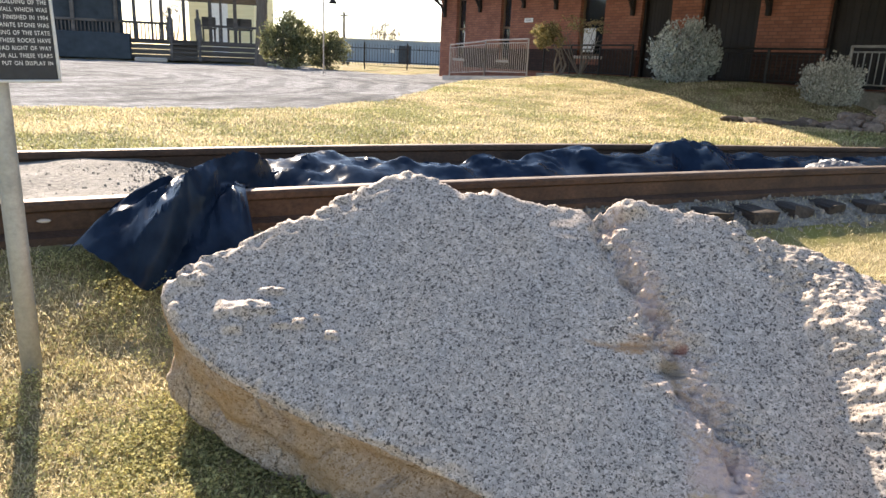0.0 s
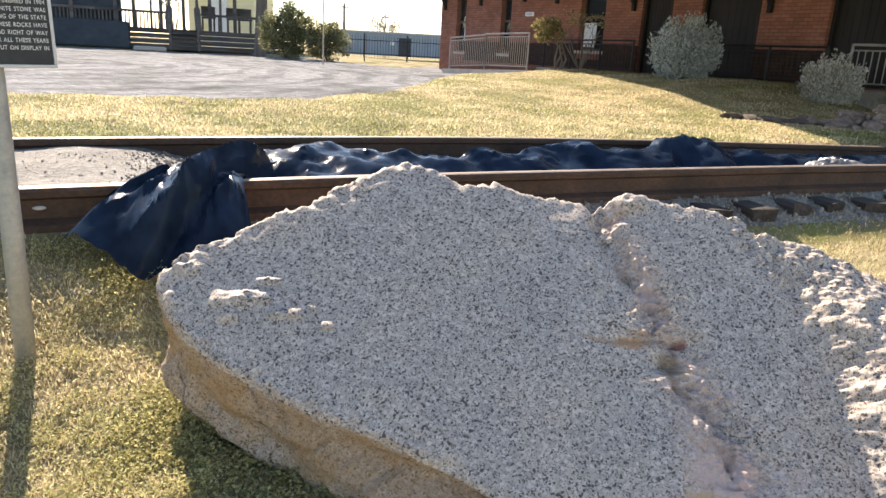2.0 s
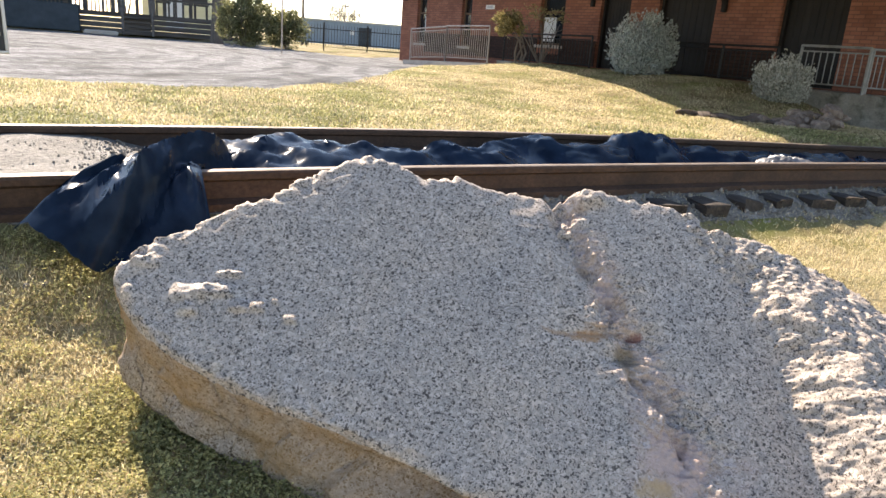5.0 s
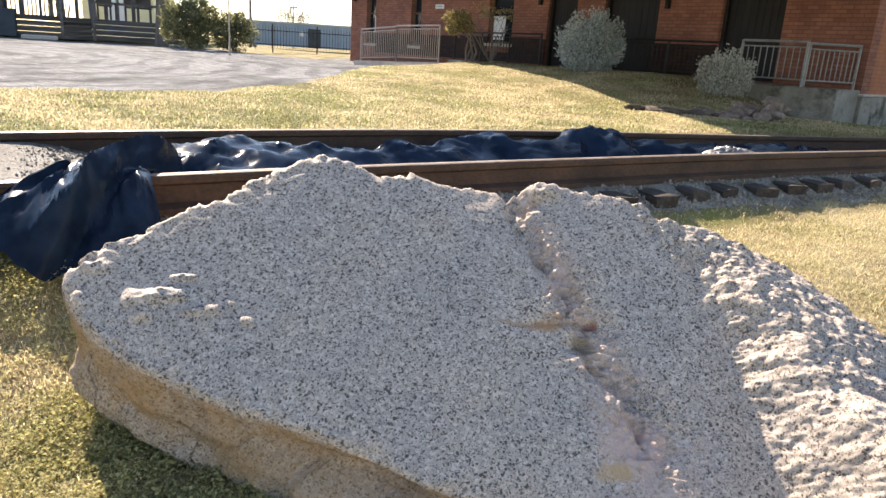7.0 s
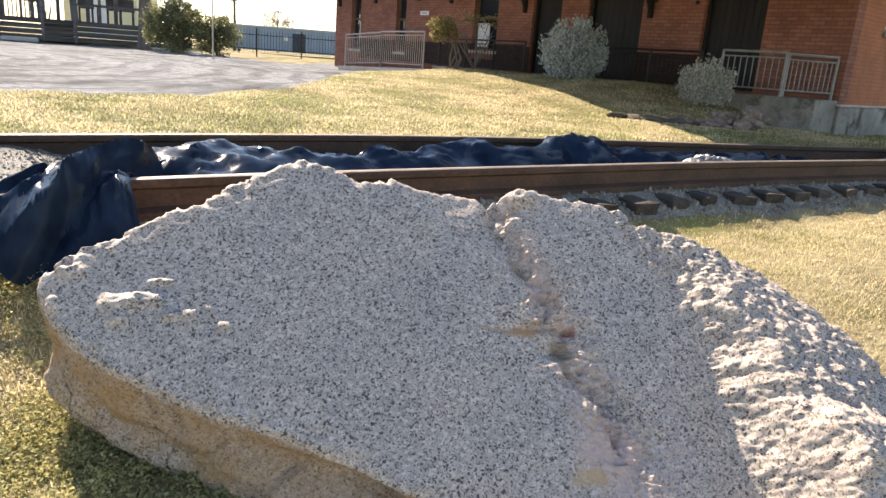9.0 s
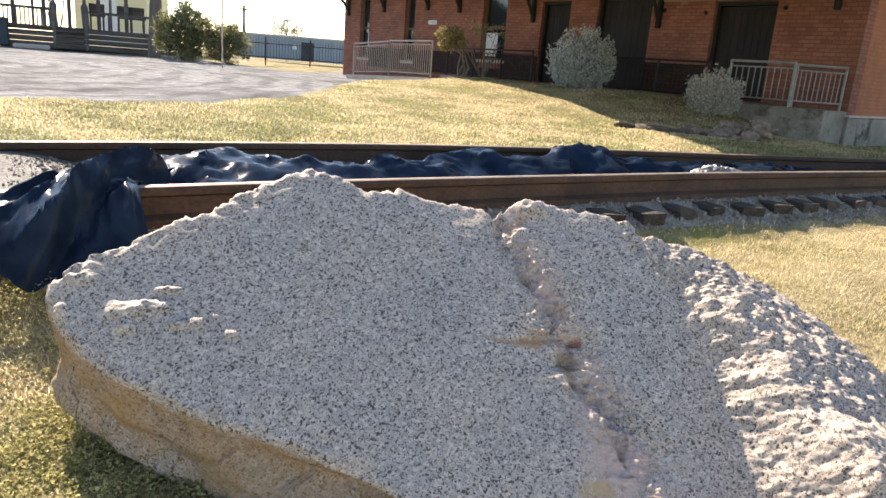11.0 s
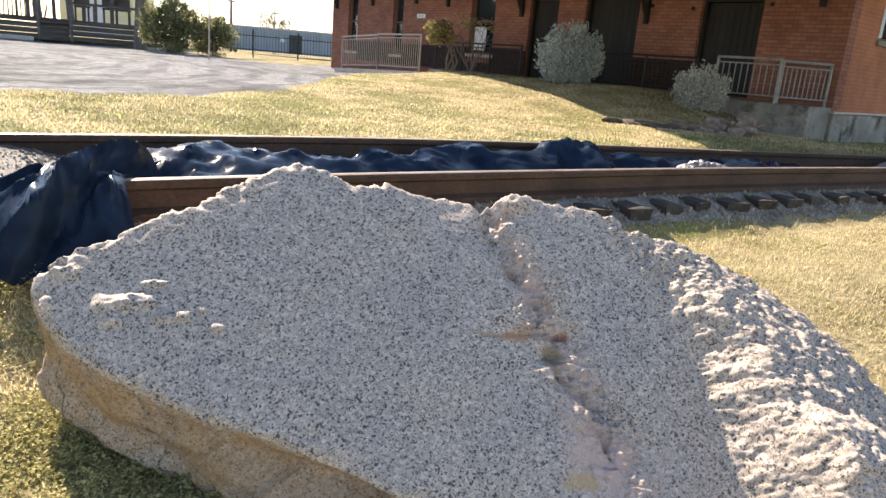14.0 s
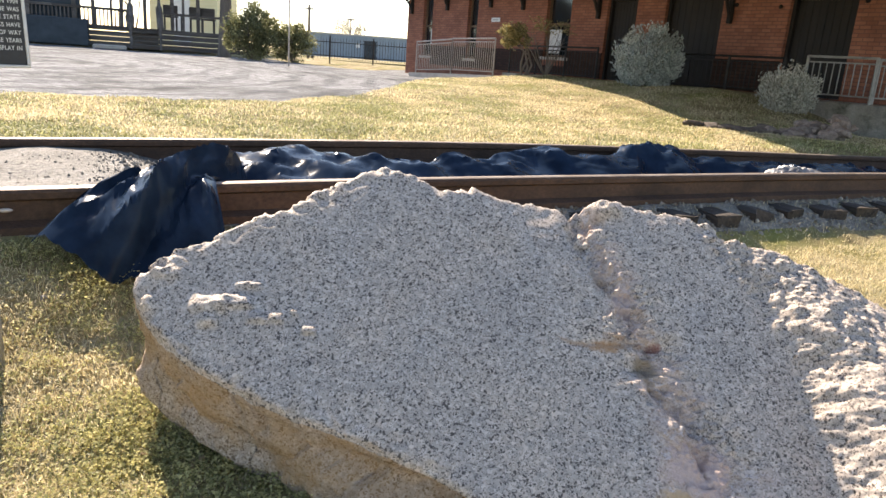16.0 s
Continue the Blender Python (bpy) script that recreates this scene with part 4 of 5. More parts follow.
# ---- ties ----
def tie_mesh(seed):
    rnd = random.Random(seed)
    bm = bmesh.new()
    n = 9
    rings = []
    for k in range(n):
        v = -0.31 + 2.36 * k / (n - 1)
        wear = 0.02 if k in (0, n - 1) else 0.006
        ring = []
        for a_, b_ in ((-0.088, -0.15), (-0.09, -0.012), (-0.07, 0.0), (0.07, 0.0), (0.09, -0.012), (0.088, -0.15)):
            ring.append(bm.verts.new((a_ + rnd.uniform(-wear, wear), v + rnd.uniform(-wear, wear) * 1.5, b_ + rnd.uniform(-wear, wear * 0.4))))
        rings.append(ring)
    for r0, r1 in zip(rings, rings[1:]):
        for k in range(6):
            bm.faces.new((r0[k], r0[(k + 1) % 6], r1[(k + 1) % 6], r1[k]))
    bm.faces.new(rings[0][::-1])
    bm.faces.new(rings[-1])
    bmesh.ops.recalc_face_normals(bm, faces=bm.faces)
    me = bpy.data.meshes.new("tie")
    bm.to_mesh(me)
    bm.free()
    me.materials.append(M_TIE)
    return me


TIES = [tie_mesh(k) for k in range(5)]
rnd = random.Random(4)
u = 2.45
k = 0
while u < 15:
    ob = new("railway_tie", TIES[k % 5])
    ob.location = track(u, 0.0, RAIL_FOOT - 0.03)
    slope = (bend(u + 0.1) - bend(u - 0.1)) / 0.2
    ob.rotation_euler = (-0.02 * smooth01(2, 9, u) - 0.03 * smooth01(4, 9, u), rnd.uniform(-0.02, 0.02), math.atan2(E_U.y, E_U.x) + math.atan(slope) + rnd.uniform(-0.04, 0.04))
    ob.location += E_V * rnd.uniform(-0.06, 0.05)
    tagged(ob, "weathered dark timber tie half sunk in ballast", "railway tie", "ties of the track")
    u += rnd.uniform(0.31, 0.37)
    k += 1

bm = bmesh.new()
rs = random.Random(11)
tag = thing("rail_tag", Matrix.Translation(track(-0.36, -0.024, 0.47)) @ Matrix.Rotation(math.atan2(E_U.y, E_U.x), 4, "Z"), "small pale oval paint mark tag on the rail web", "tag")
bmesh.ops.create_uvsphere(bm, u_segments=12, v_segments=8, radius=1.0, matrix=Matrix.Diagonal((0.026, 0.012, 0.009, 1)))
part("tag_plate", bm, M_SLAB, tag, smooth=True)


# ---- scattered stones: ballast ----
def scatter_stones(name, places, lo, hi, material, label, seed):
    rnd = random.Random(seed)
    ico = bmesh.new()
    bmesh.ops.create_icosphere(ico, subdivisions=1, radius=1.0)
    base = [v.co.copy() for v in ico.verts]
    tris = [[v.index for v in f.verts] for f in ico.faces]
    ico.free()
    verts, faces = [], []
    for p in places:
        r = lo + (hi - lo) * rnd.random() ** 2
        rot = Euler((rnd.uniform(0, 6), rnd.uniform(0, 6), rnd.uniform(0, 6))).to_matrix()
        sx, sy, sz = r * rnd.uniform(0.8, 1.5), r * rnd.uniform(0.7, 1.1), r * rnd.uniform(0.5, 0.9)
        o = len(verts)
        for c in base:
            j = rnd.uniform(0.78, 1.2)
            q = rot @ Vector((c.x * sx * j, c.y * sy * j, c.z * sz * j))
            verts.append((p[0] + q.x, p[1] + q.y, p[2] + q.z + sz * 0.25))
        faces += [(o + a_, o + b_, o + c_) for a_, b_, c_ in tris]
    me = bpy.data.meshes.new(name)
    me.from_pydata(verts, [], faces)
    me.materials.append(material)
    return tagged(new(name, me), label, "stones", kind="stuff")


def place(u, v):
    p = track(u, v)
    return (p.x, p.y, land(p.x, p.y))


rnd = random.Random(21)
spots = []
for _ in range(5200):
    spots.append(place(0.1 + 9.5 * rnd.random() ** 1.1, rnd.uniform(0.06, 1.45)))
for _ in range(1500):
    spots.append(place(0.5 + 9.5 * rnd.random(), -0.06 - 0.34 * rnd.random() ** 1.2))
for _ in range(700):
    spots.append(place(1.6 + 7.5 * rnd.random(), -0.22 - 0.2 * rnd.random()))
for _ in range(60):
    spots.append(place(rnd.uniform(-1.2, 0.6), -0.06 - 0.5 * rnd.random()))
scatter_stones("ballast_stones", spots, 0.005, 0.019, M_STONE, "loose grey and tan track ballast stones", 5)
spots = [place(rnd.uniform(-1.8, 0.45), rnd.uniform(0.06, 1.44)) for _ in range(500)] + [place(0.45 - 0.5 * rnd.random() ** 2, rnd.uniform(0.06, 1.44)) for _ in range(900)]
scatter_stones("crossing_grit", spots, 0.002, 0.009, M_GRIT, "fine pale grit packed between the rails", 6)

# ---- black plastic sheeting over the track ----
M_PLASTIC = bpy.data.materials.new("black_plastic_film")
M_PLASTIC.use_nodes = True
nt = M_PLASTIC.node_tree
pb = nt.nodes["Principled BSDF"]
film_tone = noise_tex(nt, 5, 5, 0.6)
# blue sheen of the sky is mixed into the black film's base colour
nt.links.new(ramp(nt, film_tone.outputs["Fac"], [(0.35, (0.008, 0.015, 0.028)), (0.6, (0.016, 0.029, 0.052)), (0.85, (0.025, 0.037, 0.058))]), pb.inputs["Base Color"])
nt.links.new(ramp(nt, film_tone.outputs["Fac"], [(0.3, (0.15,) * 3), (0.7, (0.24,) * 3)]), pb.inputs["Roughness"])
pb.inputs["Specular IOR Level"].default_value = 0.06
wr = noise_tex(nt, 16, 3, 0.5, (1, 0.4, 1))
bp = nt.nodes.new("ShaderNodeBump")
bp.inputs["Strength"].default_value, bp.inputs["Distance"].default_value = 0.3, 0.006
nt.links.new(wr.outputs["Fac"], bp.inputs["Height"])
nt.links.new(bp.outputs["Normal"], pb.inputs["Normal"])


def table(rows, x):
    for (x0, *a_), (x1, *b_) in zip(rows, rows[1:]):
        if x <= x1:
            f = smooth01(x0, x1, x)
            return [p + (q - p) * f for p, q in zip(a_, b_)]
    return rows[-1][1:]


def ridge(x, y, z):
    return 1 - 2 * abs(noise.noise((x, y, z)))


def tent(x, w):
    return max(0.0, 1 - abs(x) / w)


def sheet_mesh(name, nu, nv, where):
    """A sheet of small flat panels, their corners a little uneven, with sharp creases between them."""
    rs = random.Random(nu)
    verts = [where(min(1, max(0, (i + rs.uniform(-0.3, 0.3) * (0 < i < nu)) / nu)), min(1, max(0, (j + rs.uniform(-0.3, 0.3) * (0 < j < nv)) / nv))) for i in range(nu + 1) for j in range(nv + 1)]
    faces = []
    for i in range(nu):
        for j in range(nv):
            q = (i * (nv + 1) + j, (i + 1) * (nv + 1) + j, (i + 1) * (nv + 1) + j + 1, i * (nv + 1) + j + 1)
            faces += [(q[0], q[1], q[2]), (q[0], q[2], q[3])] if (i * 7 + j * 3) % 5 < 3 else [(q[0], q[1], q[3]), (q[1], q[2], q[3])]
    me = bpy.data.meshes.new(name)
    me.from_pydata([tuple(v) for v in verts], [], faces)
    me.materials.append(M_PLASTIC)
    me.polygons.foreach_set("use_smooth", [True] * len(faces))
    me.set_sharp_from_angle(angle=radians(38))
    return me


sheeting = thing("plastic_sheeting", Matrix(), "crumpled black plastic sheeting lying between and over the rails", "plastic sheet")

# along the track: start, nearer edge, farther edge, crown height
LIE = [(0.30, 0.30, 0.75, 0.06), (0.75, 0.30, 1.2, 0.16), (1.05, 0.32, 1.3, 0.19), (1.3, 0.36, 1.3, 0.13), (1.55, 0.5, 1.15, 0.13), (1.9, 0.55, 1.1, 0.14),
       (2.5, 0.7, 1.2, 0.13), (2.75, 0.7, 1.3, 0.14), (3.1, 0.8, 1.4, 0.21), (3.45, 0.6, 1.3, 0.15), (3.75, 0.6, 1.3, 0.12), (4.0, 0.75, 1.4, 0.26),
       (4.25, 0.5, 1.45, 0.26), (4.6, 0.85, 1.45, 0.23), (4.9, 1.1, 1.44, 0.12), (5.2, 0.9, 1.4, 0.09), (5.6, 0.8, 1.42, 0.12), (6.1, 0.8, 1.42, 0.09),
       (6.7, 1.0, 1.44, 0.09), (7.6, 1.15, 1.42, 0.05)]


def strip_at(s, t):
    u = 0.3 + 7.3 * s
    lo, hi, crown = table(LIE, u)
    lo += 0.07 * noise.noise((u * 3.1, 1, 0)) + 0.14 * smooth01(1.6, 2.1, u) * smooth01(5.0, 4.4, u)
    hi += 0.03 * noise.noise((u * 4, 2, 0))
    v = lo + (hi - lo) * t
    u2 = u + 0.09 * noise.noise((u * 2, v * 3, 7))
    p = track(u2, v)
    shape = smooth01(0.0, 0.7, t) ** 0.8 * smooth01(1.04, 0.8, t)
    fold = 0.5 + 0.5 * ridge(u * 1.05 + v * 1.5, v * 1.1, 3) + 0.3 * ridge(u * 2.1 - v * 2.4, v * 2, 5)
    crease = 0.034 * ridge(u * 1.7 + v * 2.6, v * 3.0 - u * 0.6, 8) + 0.02 * ridge(u * 3.0 - v * 5, v * 4.5 + u, 6) + 0.012 * ridge(u * 6 + v * 8, v * 8 - u * 2, 4) + 0.005 * ridge(u * 13 - v * 11, v * 14, 9)
    z = land(p.x, p.y) + 0.015 + 0.72 * crown * shape * max(0.1, 0.28 + 0.62 * fold) * (1 + 0.35 * ridge(u * 3.3, 1.5, 1)) + crease * (0.15 + shape)
    if 3.95 < u < 4.35:
        z += 0.04 * ridge(u * 9, v * 6, 2) * shape * smooth01(3.95, 4.05, u) * smooth01(4.35, 4.25, u)
    z = max(z, land(p.x, p.y) + 0.006)
    return Vector((p.x, p.y, z))


ob = new("sheet_along_track", sheet_mesh("sheet_along_track", 260, 26, strip_at))
ob.parent = sheeting


def drape_at(s, t):
    """From between the rails, over the near rail and down to the grass."""
    # s runs along the rail, t from the inner edge to the lower hem
    top_u, low_u = 0.24 + 0.46 * s, -0.27 + 0.69 * s
    inner = 0.62 - 0.1 * s + 0.05 * math.sin(s * 9)
    hem = -0.20 - 0.50 * s + 0.24 * s * s + 0.05 * noise.noise((s * 7, 0, 3)) + 0.035 * math.sin(s * 13) + 0.02 * noise.noise((s * 21, 0, 5)) - 0.04
    v = inner + (hem - inner) * t
    mid_u = 0.07 + 0.37 * s
    u = mid_u + (0.52 + 0.26 * s - mid_u) * v / inner if v > 0 else mid_u + (low_u - mid_u) * v / hem
    u += 0.02 * noise.noise((s * 6, t * 4, 1))
    p = track(u, v)
    ground = land(p.x, p.y)
    over = 0.565
    if v > 0:
        base = over - (over - ground - 0.05) * smooth01(0.12, 0.62, v)
        side = max(smooth01(0.16, 0.0, s), smooth01(0.9, 1.0, s)) * smooth01(0.03, 0.1, v)
        base += (ground + 0.012 - base) * side
    else:
        base = over + (ground + 0.018 - over) * smooth01(0.0, 1.0, min(1, -v / (0.34 + 0.16 * s))) ** 0.9
    lift = smooth01(0.05, 0.2, t) * (0.35 + 0.65 * smooth01(1.05, 0.8, t))
    # creased folds fall slantwise from the rail to the hem
    c = s + 0.76 * (t - 0.45) + 0.05 * noise.noise((s * 2.4, t * 2.4, 4)) + 0.02 * noise.noise((s * 9, t * 9, 4))
    fold = 0.125 * tent(c - 0.62, 0.21) + 0.055 * tent(c - 0.24, 0.12) + 0.012 * tent(c - 1.06, 0.16) - 0.02 * tent(c - 0.86, 0.08) + 0.025 * tent(c - 0.44, 0.05)
    fold = smooth01(0.0, 0.1, s) * fold + 0.02 * ridge(s * 2.6 + t * 2.2, t * 2.0 - s, 6) + 0.014 * ridge(s * 5 - t * 3, t * 4, 2) + 0.010 * ridge(s * 8 + t * 6, t * 7 - s * 2, 7) + 0.006 * ridge(s * 15 - t * 8, t * 14, 3)
    fold *= smooth01(1.0, 0.88, s)
    if v > 0.03:
        lift *= 1 - max(smooth01(0.2, 0.0, s), smooth01(0.85, 1.0, s)) * 0.9
    p.z = max(base + fold * lift, ground + 0.006)
    p += E_V * (-fold * 0.6 * smooth01(0.45, 0.7, t))
    return p


ob = new("sheet_over_rail", sheet_mesh("sheet_over_rail", 48, 60, drape_at))
ob.parent = sheeting


def bag_at(s, t):
    p = track(8.9 + 1.5 * s, 0.95 + 0.5 * t)
    z = land(p.x, p.y) + 0.01 + 0.2 * (math.sin(math.pi * s) * math.sin(math.pi * t)) ** 0.6 * (0.7 + 0.5 * ridge(s * 5, t * 3, 1)) + 0.02 * ridge(s * 11, t * 8, 3)
    return Vector((p.x, p.y, z))


M_PALEBAG = surface("pale_plastic_film", [(0.3, (0.07, 0.075, 0.085)), (0.7, (0.3, 0.29, 0.28))], 4, 0.4, bump=0.4, bump_scale=20)
me = sheet_mesh("pale_plastic_sheet", 60, 30, bag_at)
me.materials.clear()
me.materials.append(M_PALEBAG)
tagged(new("pale_plastic_sheet", me), "crumpled grey plastic sheet lying between the rails", "plastic sheet")


def litter_at(s, t):
    p = track(5.25 + 0.75 * s, 0.72 + 0.35 * t + 0.08 * s)
    z = land(p.x, p.y) + 0.02 + 0.10 * (math.sin(math.pi * s) * math.sin(math.pi * t)) ** 0.5 * (0.6 + 0.7 * ridge(s * 6, t * 3, 5)) + 0.015 * ridge(s * 13, t * 8, 3)
    return Vector((p.x, p.y, z))


me = sheet_mesh("grey_plastic_scrap", 60, 30, litter_at)
me.materials.clear()
me.materials.append(M_PALEBAG)
tagged(new("grey_plastic_scrap", me), "torn grey plastic scrap on the black sheeting", "plastic scrap")

# ---- the marker sign ----
M_SIGNFACE = surface("dark_sign_enamel", [(0.3, (0.028, 0.028, 0.03)), (0.7, (0.05, 0.05, 0.052))], 14, 0.5, 0.2, bump=0.15, bump_scale=120)
M_LETTER = surface("raised_aluminium_letters", [(0.3, (0.52, 0.51, 0.49)), (0.7, (0.64, 0.63, 0.6))], 30, 0.5, 0.3, bump=0.1)
sign = thing("marker_sign", Matrix.Translation((-1.32, 2.06, 0.03)), "dark enamel marker sign with raised lettering on a galvanised post", "sign")
bm = bmesh.new()
tube(bm, [(0.0, 0.0, -0.15), (-0.004, 0.012, 0.55), (-0.012, 0.02, 1.0), (-0.014, 0.02, 1.25)], 0.0305, 20)
part("post", bm, M_GALV, sign, smooth=True)
sx = Vector((0.848, 0.53, 0.03)).normalized()
sz = Vector((-0.02, 0, 1)).normalized()
sy = sz.cross(sx).normalized()
SIGN = Matrix(((sx.x, sy.x, sz.x, -1.168 + 1.32), (sx.y, sy.y, sz.y, 2.132 - 2.06), (sx.z, sy.z, sz.z, 1.046 - 0.03), (0, 0, 0, 1)))
WIDE, TALL = 0.62, 0.62
panel = part("panel", block(bmesh.new(), -WIDE + 0.008, -0.008, -0.006, 0.008, 0.008, TALL - 0.008, 0.002), M_SIGNFACE, sign)
panel.matrix_basis = SIGN
bm = bmesh.new()
for r in ((-WIDE, 0, 0, 0.009), (-WIDE, 0, TALL - 0.009, TALL), (-WIDE, -WIDE + 0.009, 0.0095, TALL - 0.0095), (-0.009, 0, 0.0095, TALL - 0.0095)):
    block(bm, r[0], r[1], -0.013, 0.011, r[2], r[3], 0.002)
rim = part("border", bm, M_LETTER, sign, "pale raised border")
rim.matrix_basis = SIGN
LINES = ["BEEN PUT ON DISPLAY IN", "SIDINGS FOR ALL THESE YEARS", "THE RAILROAD RIGHT OF WAY", "TEXAS, THESE ROCKS HAVE", "THE BUILDING OF THE STATE", "PINK GRANITE STONE WAS",
         "1902 AND FINISHED IN 1904", "SEA WALL WHICH WAS", "THE BUILDING OF THE", "SIDINGS ENROUTE TO BE", "IN BURNET COUNTY", "GRANITE"]
for k, words in enumerate(LINES):
    cu = bpy.data.curves.new("lettering", "FONT")
    cu.body, cu.size, cu.align_x, cu.extrude, cu.offset = words, 0.0165, "RIGHT", 0.0012, 0.0003
    cu.space_character, cu.space_word = 1.12, 1.25
    tmp = bpy.data.objects.new("lettering", cu)
    scene.collection.objects.link(tmp)
    me = bpy.data.meshes.new_from_object(tmp.evaluated_get(bpy.context.evaluated_depsgraph_get()))
    bpy.data.objects.remove(tmp)
    me.materials.append(M_LETTER)
    ob = new("lettering", me)
    ob.parent = sign
    ob.matrix_basis = SIGN @ Matrix.Translation((-0.017, -0.0075, 0.050 + 0.0212 * k)) @ Matrix.Rotation(radians(90), 4, "X") @ Matrix.Diagonal((0.77, 1, 1, 1))


# ---- bushes and trees ----
def leaf_cloud(centre, radii, n, size, seed, lumps=9, hollow=0.35, lean=1.6):
    """Many small bent leaves in an uneven crown with gaps."""
    rnd = random.Random(seed)
    c, R = Vector(centre), Vector(radii)
    clumps = []
    for _ in range(lumps * 4):
        d = Vector((rnd.gauss(0, 1), rnd.gauss(0, 1), rnd.gauss(0, 1))).normalized()
        f = rnd.uniform(hollow, 1.0)
        clumps.append((Vector((d.x * R.x, d.y * R.y, d.z * R.z)) * f, rnd.uniform(0.12, 0.3)))
    verts, faces = [], []
    for _ in range(n):
        o, spread_ = rnd.choice(clumps)
        p = o + Vector((rnd.gauss(0, 1) * R.x, rnd.gauss(0, 1) * R.y, rnd.gauss(0, 1) * R.z)) * spread_ * 0.6
        q = Vector((p.x / R.x, p.y / R.y, p.z / R.z))
        if q.length > 1.18:
            continue
        out = (p + Vector((0, 0, R.z * 0.4))).normalized()
        d = (out * lean + Vector((rnd.gauss(0, 1), rnd.gauss(0, 1), rnd.gauss(0, 1)))).normalized()
        s = d.cross(Vector((rnd.gauss(0, 1), rnd.gauss(0, 1), rnd.gauss(0, 1)))).normalized()
        l, w = size * rnd.uniform(0.6, 1.4), size * rnd.uniform(0.2, 0.36)
        b = len(verts)
        p = c + p
        nrm = d.cross(s) * l * 0.12
        for q in (p - d * l * 0.5, p + s * w + nrm, p + d * l * 0.5, p - s * w + nrm):
            verts.append(q[:])
        faces += [(b, b + 1, b + 2), (b, b + 2, b + 3)]
    me = bpy.data.meshes.new("leaves")
    me.from_pydata(verts, [], faces)
    return me


def twigs(bm, base, tip_radius, height, n, seed, thick=0.02, lean=0.6):
    rnd = random.Random(seed)
    b = Vector(base)
    for k in range(n):
        w = 2 * math.pi * k / n + rnd.uniform(-0.4, 0.4)
        r = tip_radius * rnd.uniform(0.4, 1.0)
        tip = b + Vector((math.cos(w) * r, math.sin(w) * r, height * rnd.uniform(0.7, 1.05)))
        mid = b.lerp(tip, 0.45) + Vector((rnd.uniform(-1, 1), rnd.uniform(-1, 1), rnd.uniform(-0.3, 0.5))) * tip_radius * 0.15
        start = b + Vector((math.cos(w), math.sin(w), 0)) * thick
        tube(bm, [start, mid, tip], [thick, thick * 0.65, thick * 0.2], 5)
        for _ in range(3):
            f = rnd.uniform(0.35, 0.9)
            o = mid.lerp(tip, f)
            t2 = o + Vector((rnd.uniform(-1, 1), rnd.uniform(-1, 1), rnd.uniform(0.2, 1))) * tip_radius * 0.4
            tube(bm, [o, t2], [thick * 0.4, thick * 0.12], 4)
    return bm


def bush(name, x, y, centre_up, radii, leaves, size, material, seed, label, category, stems=9, thick=0.018, hollow=0.35, lumps=10):
    z = land(x, y) - 0.03
    ob = thing(name, Matrix.Translation((x, y, z)), label, category)
    part("branch_frame", twigs(bmesh.new(), (0, 0, 0), radii[0] * 0.75, centre_up + radii[2] * 0.5, stems, seed, thick), M_BARK, ob)
    me = leaf_cloud((0, 0, centre_up), radii, leaves, size, seed + 1, lumps, hollow)
    me.materials.append(material)
    cr = new("crown", me)
    cr.parent = ob
    return ob


def spray_bush(name, x, y, radii, sprigs, per, size, material, seed, label):
    """A bush of many leafy sprigs that fan out from its foot to a spiky outline."""
    rnd = random.Random(seed)
    ob = thing(name, Matrix.Translation((x, y, land(x, y) - 0.03)), label, "bush")
    wood, verts, faces = bmesh.new(), [], []
    R = Vector(radii)
    for k in range(sprigs):
        w, up = rnd.uniform(0, 6.283), rnd.uniform(-0.75, 1.0)
        flat = math.sqrt(max(0.0, 1 - up * up))
        f = rnd.uniform(0.55, 1.0) if k % 3 else rnd.uniform(0.95, 1.12)
        tip = Vector((math.cos(w) * flat * R.x, math.sin(w) * flat * R.y, R.z + up * R.z)) * f
        root = Vector((math.cos(w), math.sin(w), 0)) * rnd.uniform(0.0, 0.15) * R.x
        bow = root.lerp(tip, 0.5) + Vector((0, 0, -0.1 * R.z))
        if k % 3 == 0:
            tube(wood, [root, bow, tip], [0.014, 0.009, 0.003], 4)
        ahead = (tip - bow).normalized()
        for _ in range(per):
            g = rnd.uniform(0.0, 1.0) ** 0.6
            p = bow.lerp(tip, g) + Vector((rnd.gauss(0, 1), rnd.gauss(0, 1), rnd.gauss(0, 1))) * size * (1.1 - 0.6 * g)
            if p.z < 0.02:
                continue
            d = (ahead * 0.9 + Vector((rnd.gauss(0, 1), rnd.gauss(0, 1), rnd.gauss(0, 1) + 0.4)) * 0.7).normalized()
            side = d.cross(Vector((rnd.gauss(0, 1), rnd.gauss(0, 1), rnd.gauss(0, 1)))).normalized()
            l, wd = size * rnd.uniform(0.6, 1.3), size * rnd.uniform(0.18, 0.3)
            b = len(verts)
            verts += [(p - d * l * 0.5)[:], (p + side * wd)[:], (p + d * l * 0.5)[:], (p - side * wd)[:]]
            faces += [(b, b + 1, b + 2, b + 3)]
    part("branch_frame", wood, M_BARK, ob)
    me = bpy.data.meshes.new("crown")
    me.from_pydata(verts, [], faces)
    me.materials.append(material)
    new("crown", me).parent = ob
    return ob


spray_bush("sage_bush", 5.06, 15.93, (0.72, 0.72, 0.66), 400, 44, 0.078, M_SAGE, 3, "rounded silvery grey-green sage bush with pointed sprigs")
spray_bush("sage_bush", 6.84, 13.0, (0.52, 0.49, 0.42), 300, 38, 0.062, M_PALELEAF, 8, "small pale silvery bush on the bank")
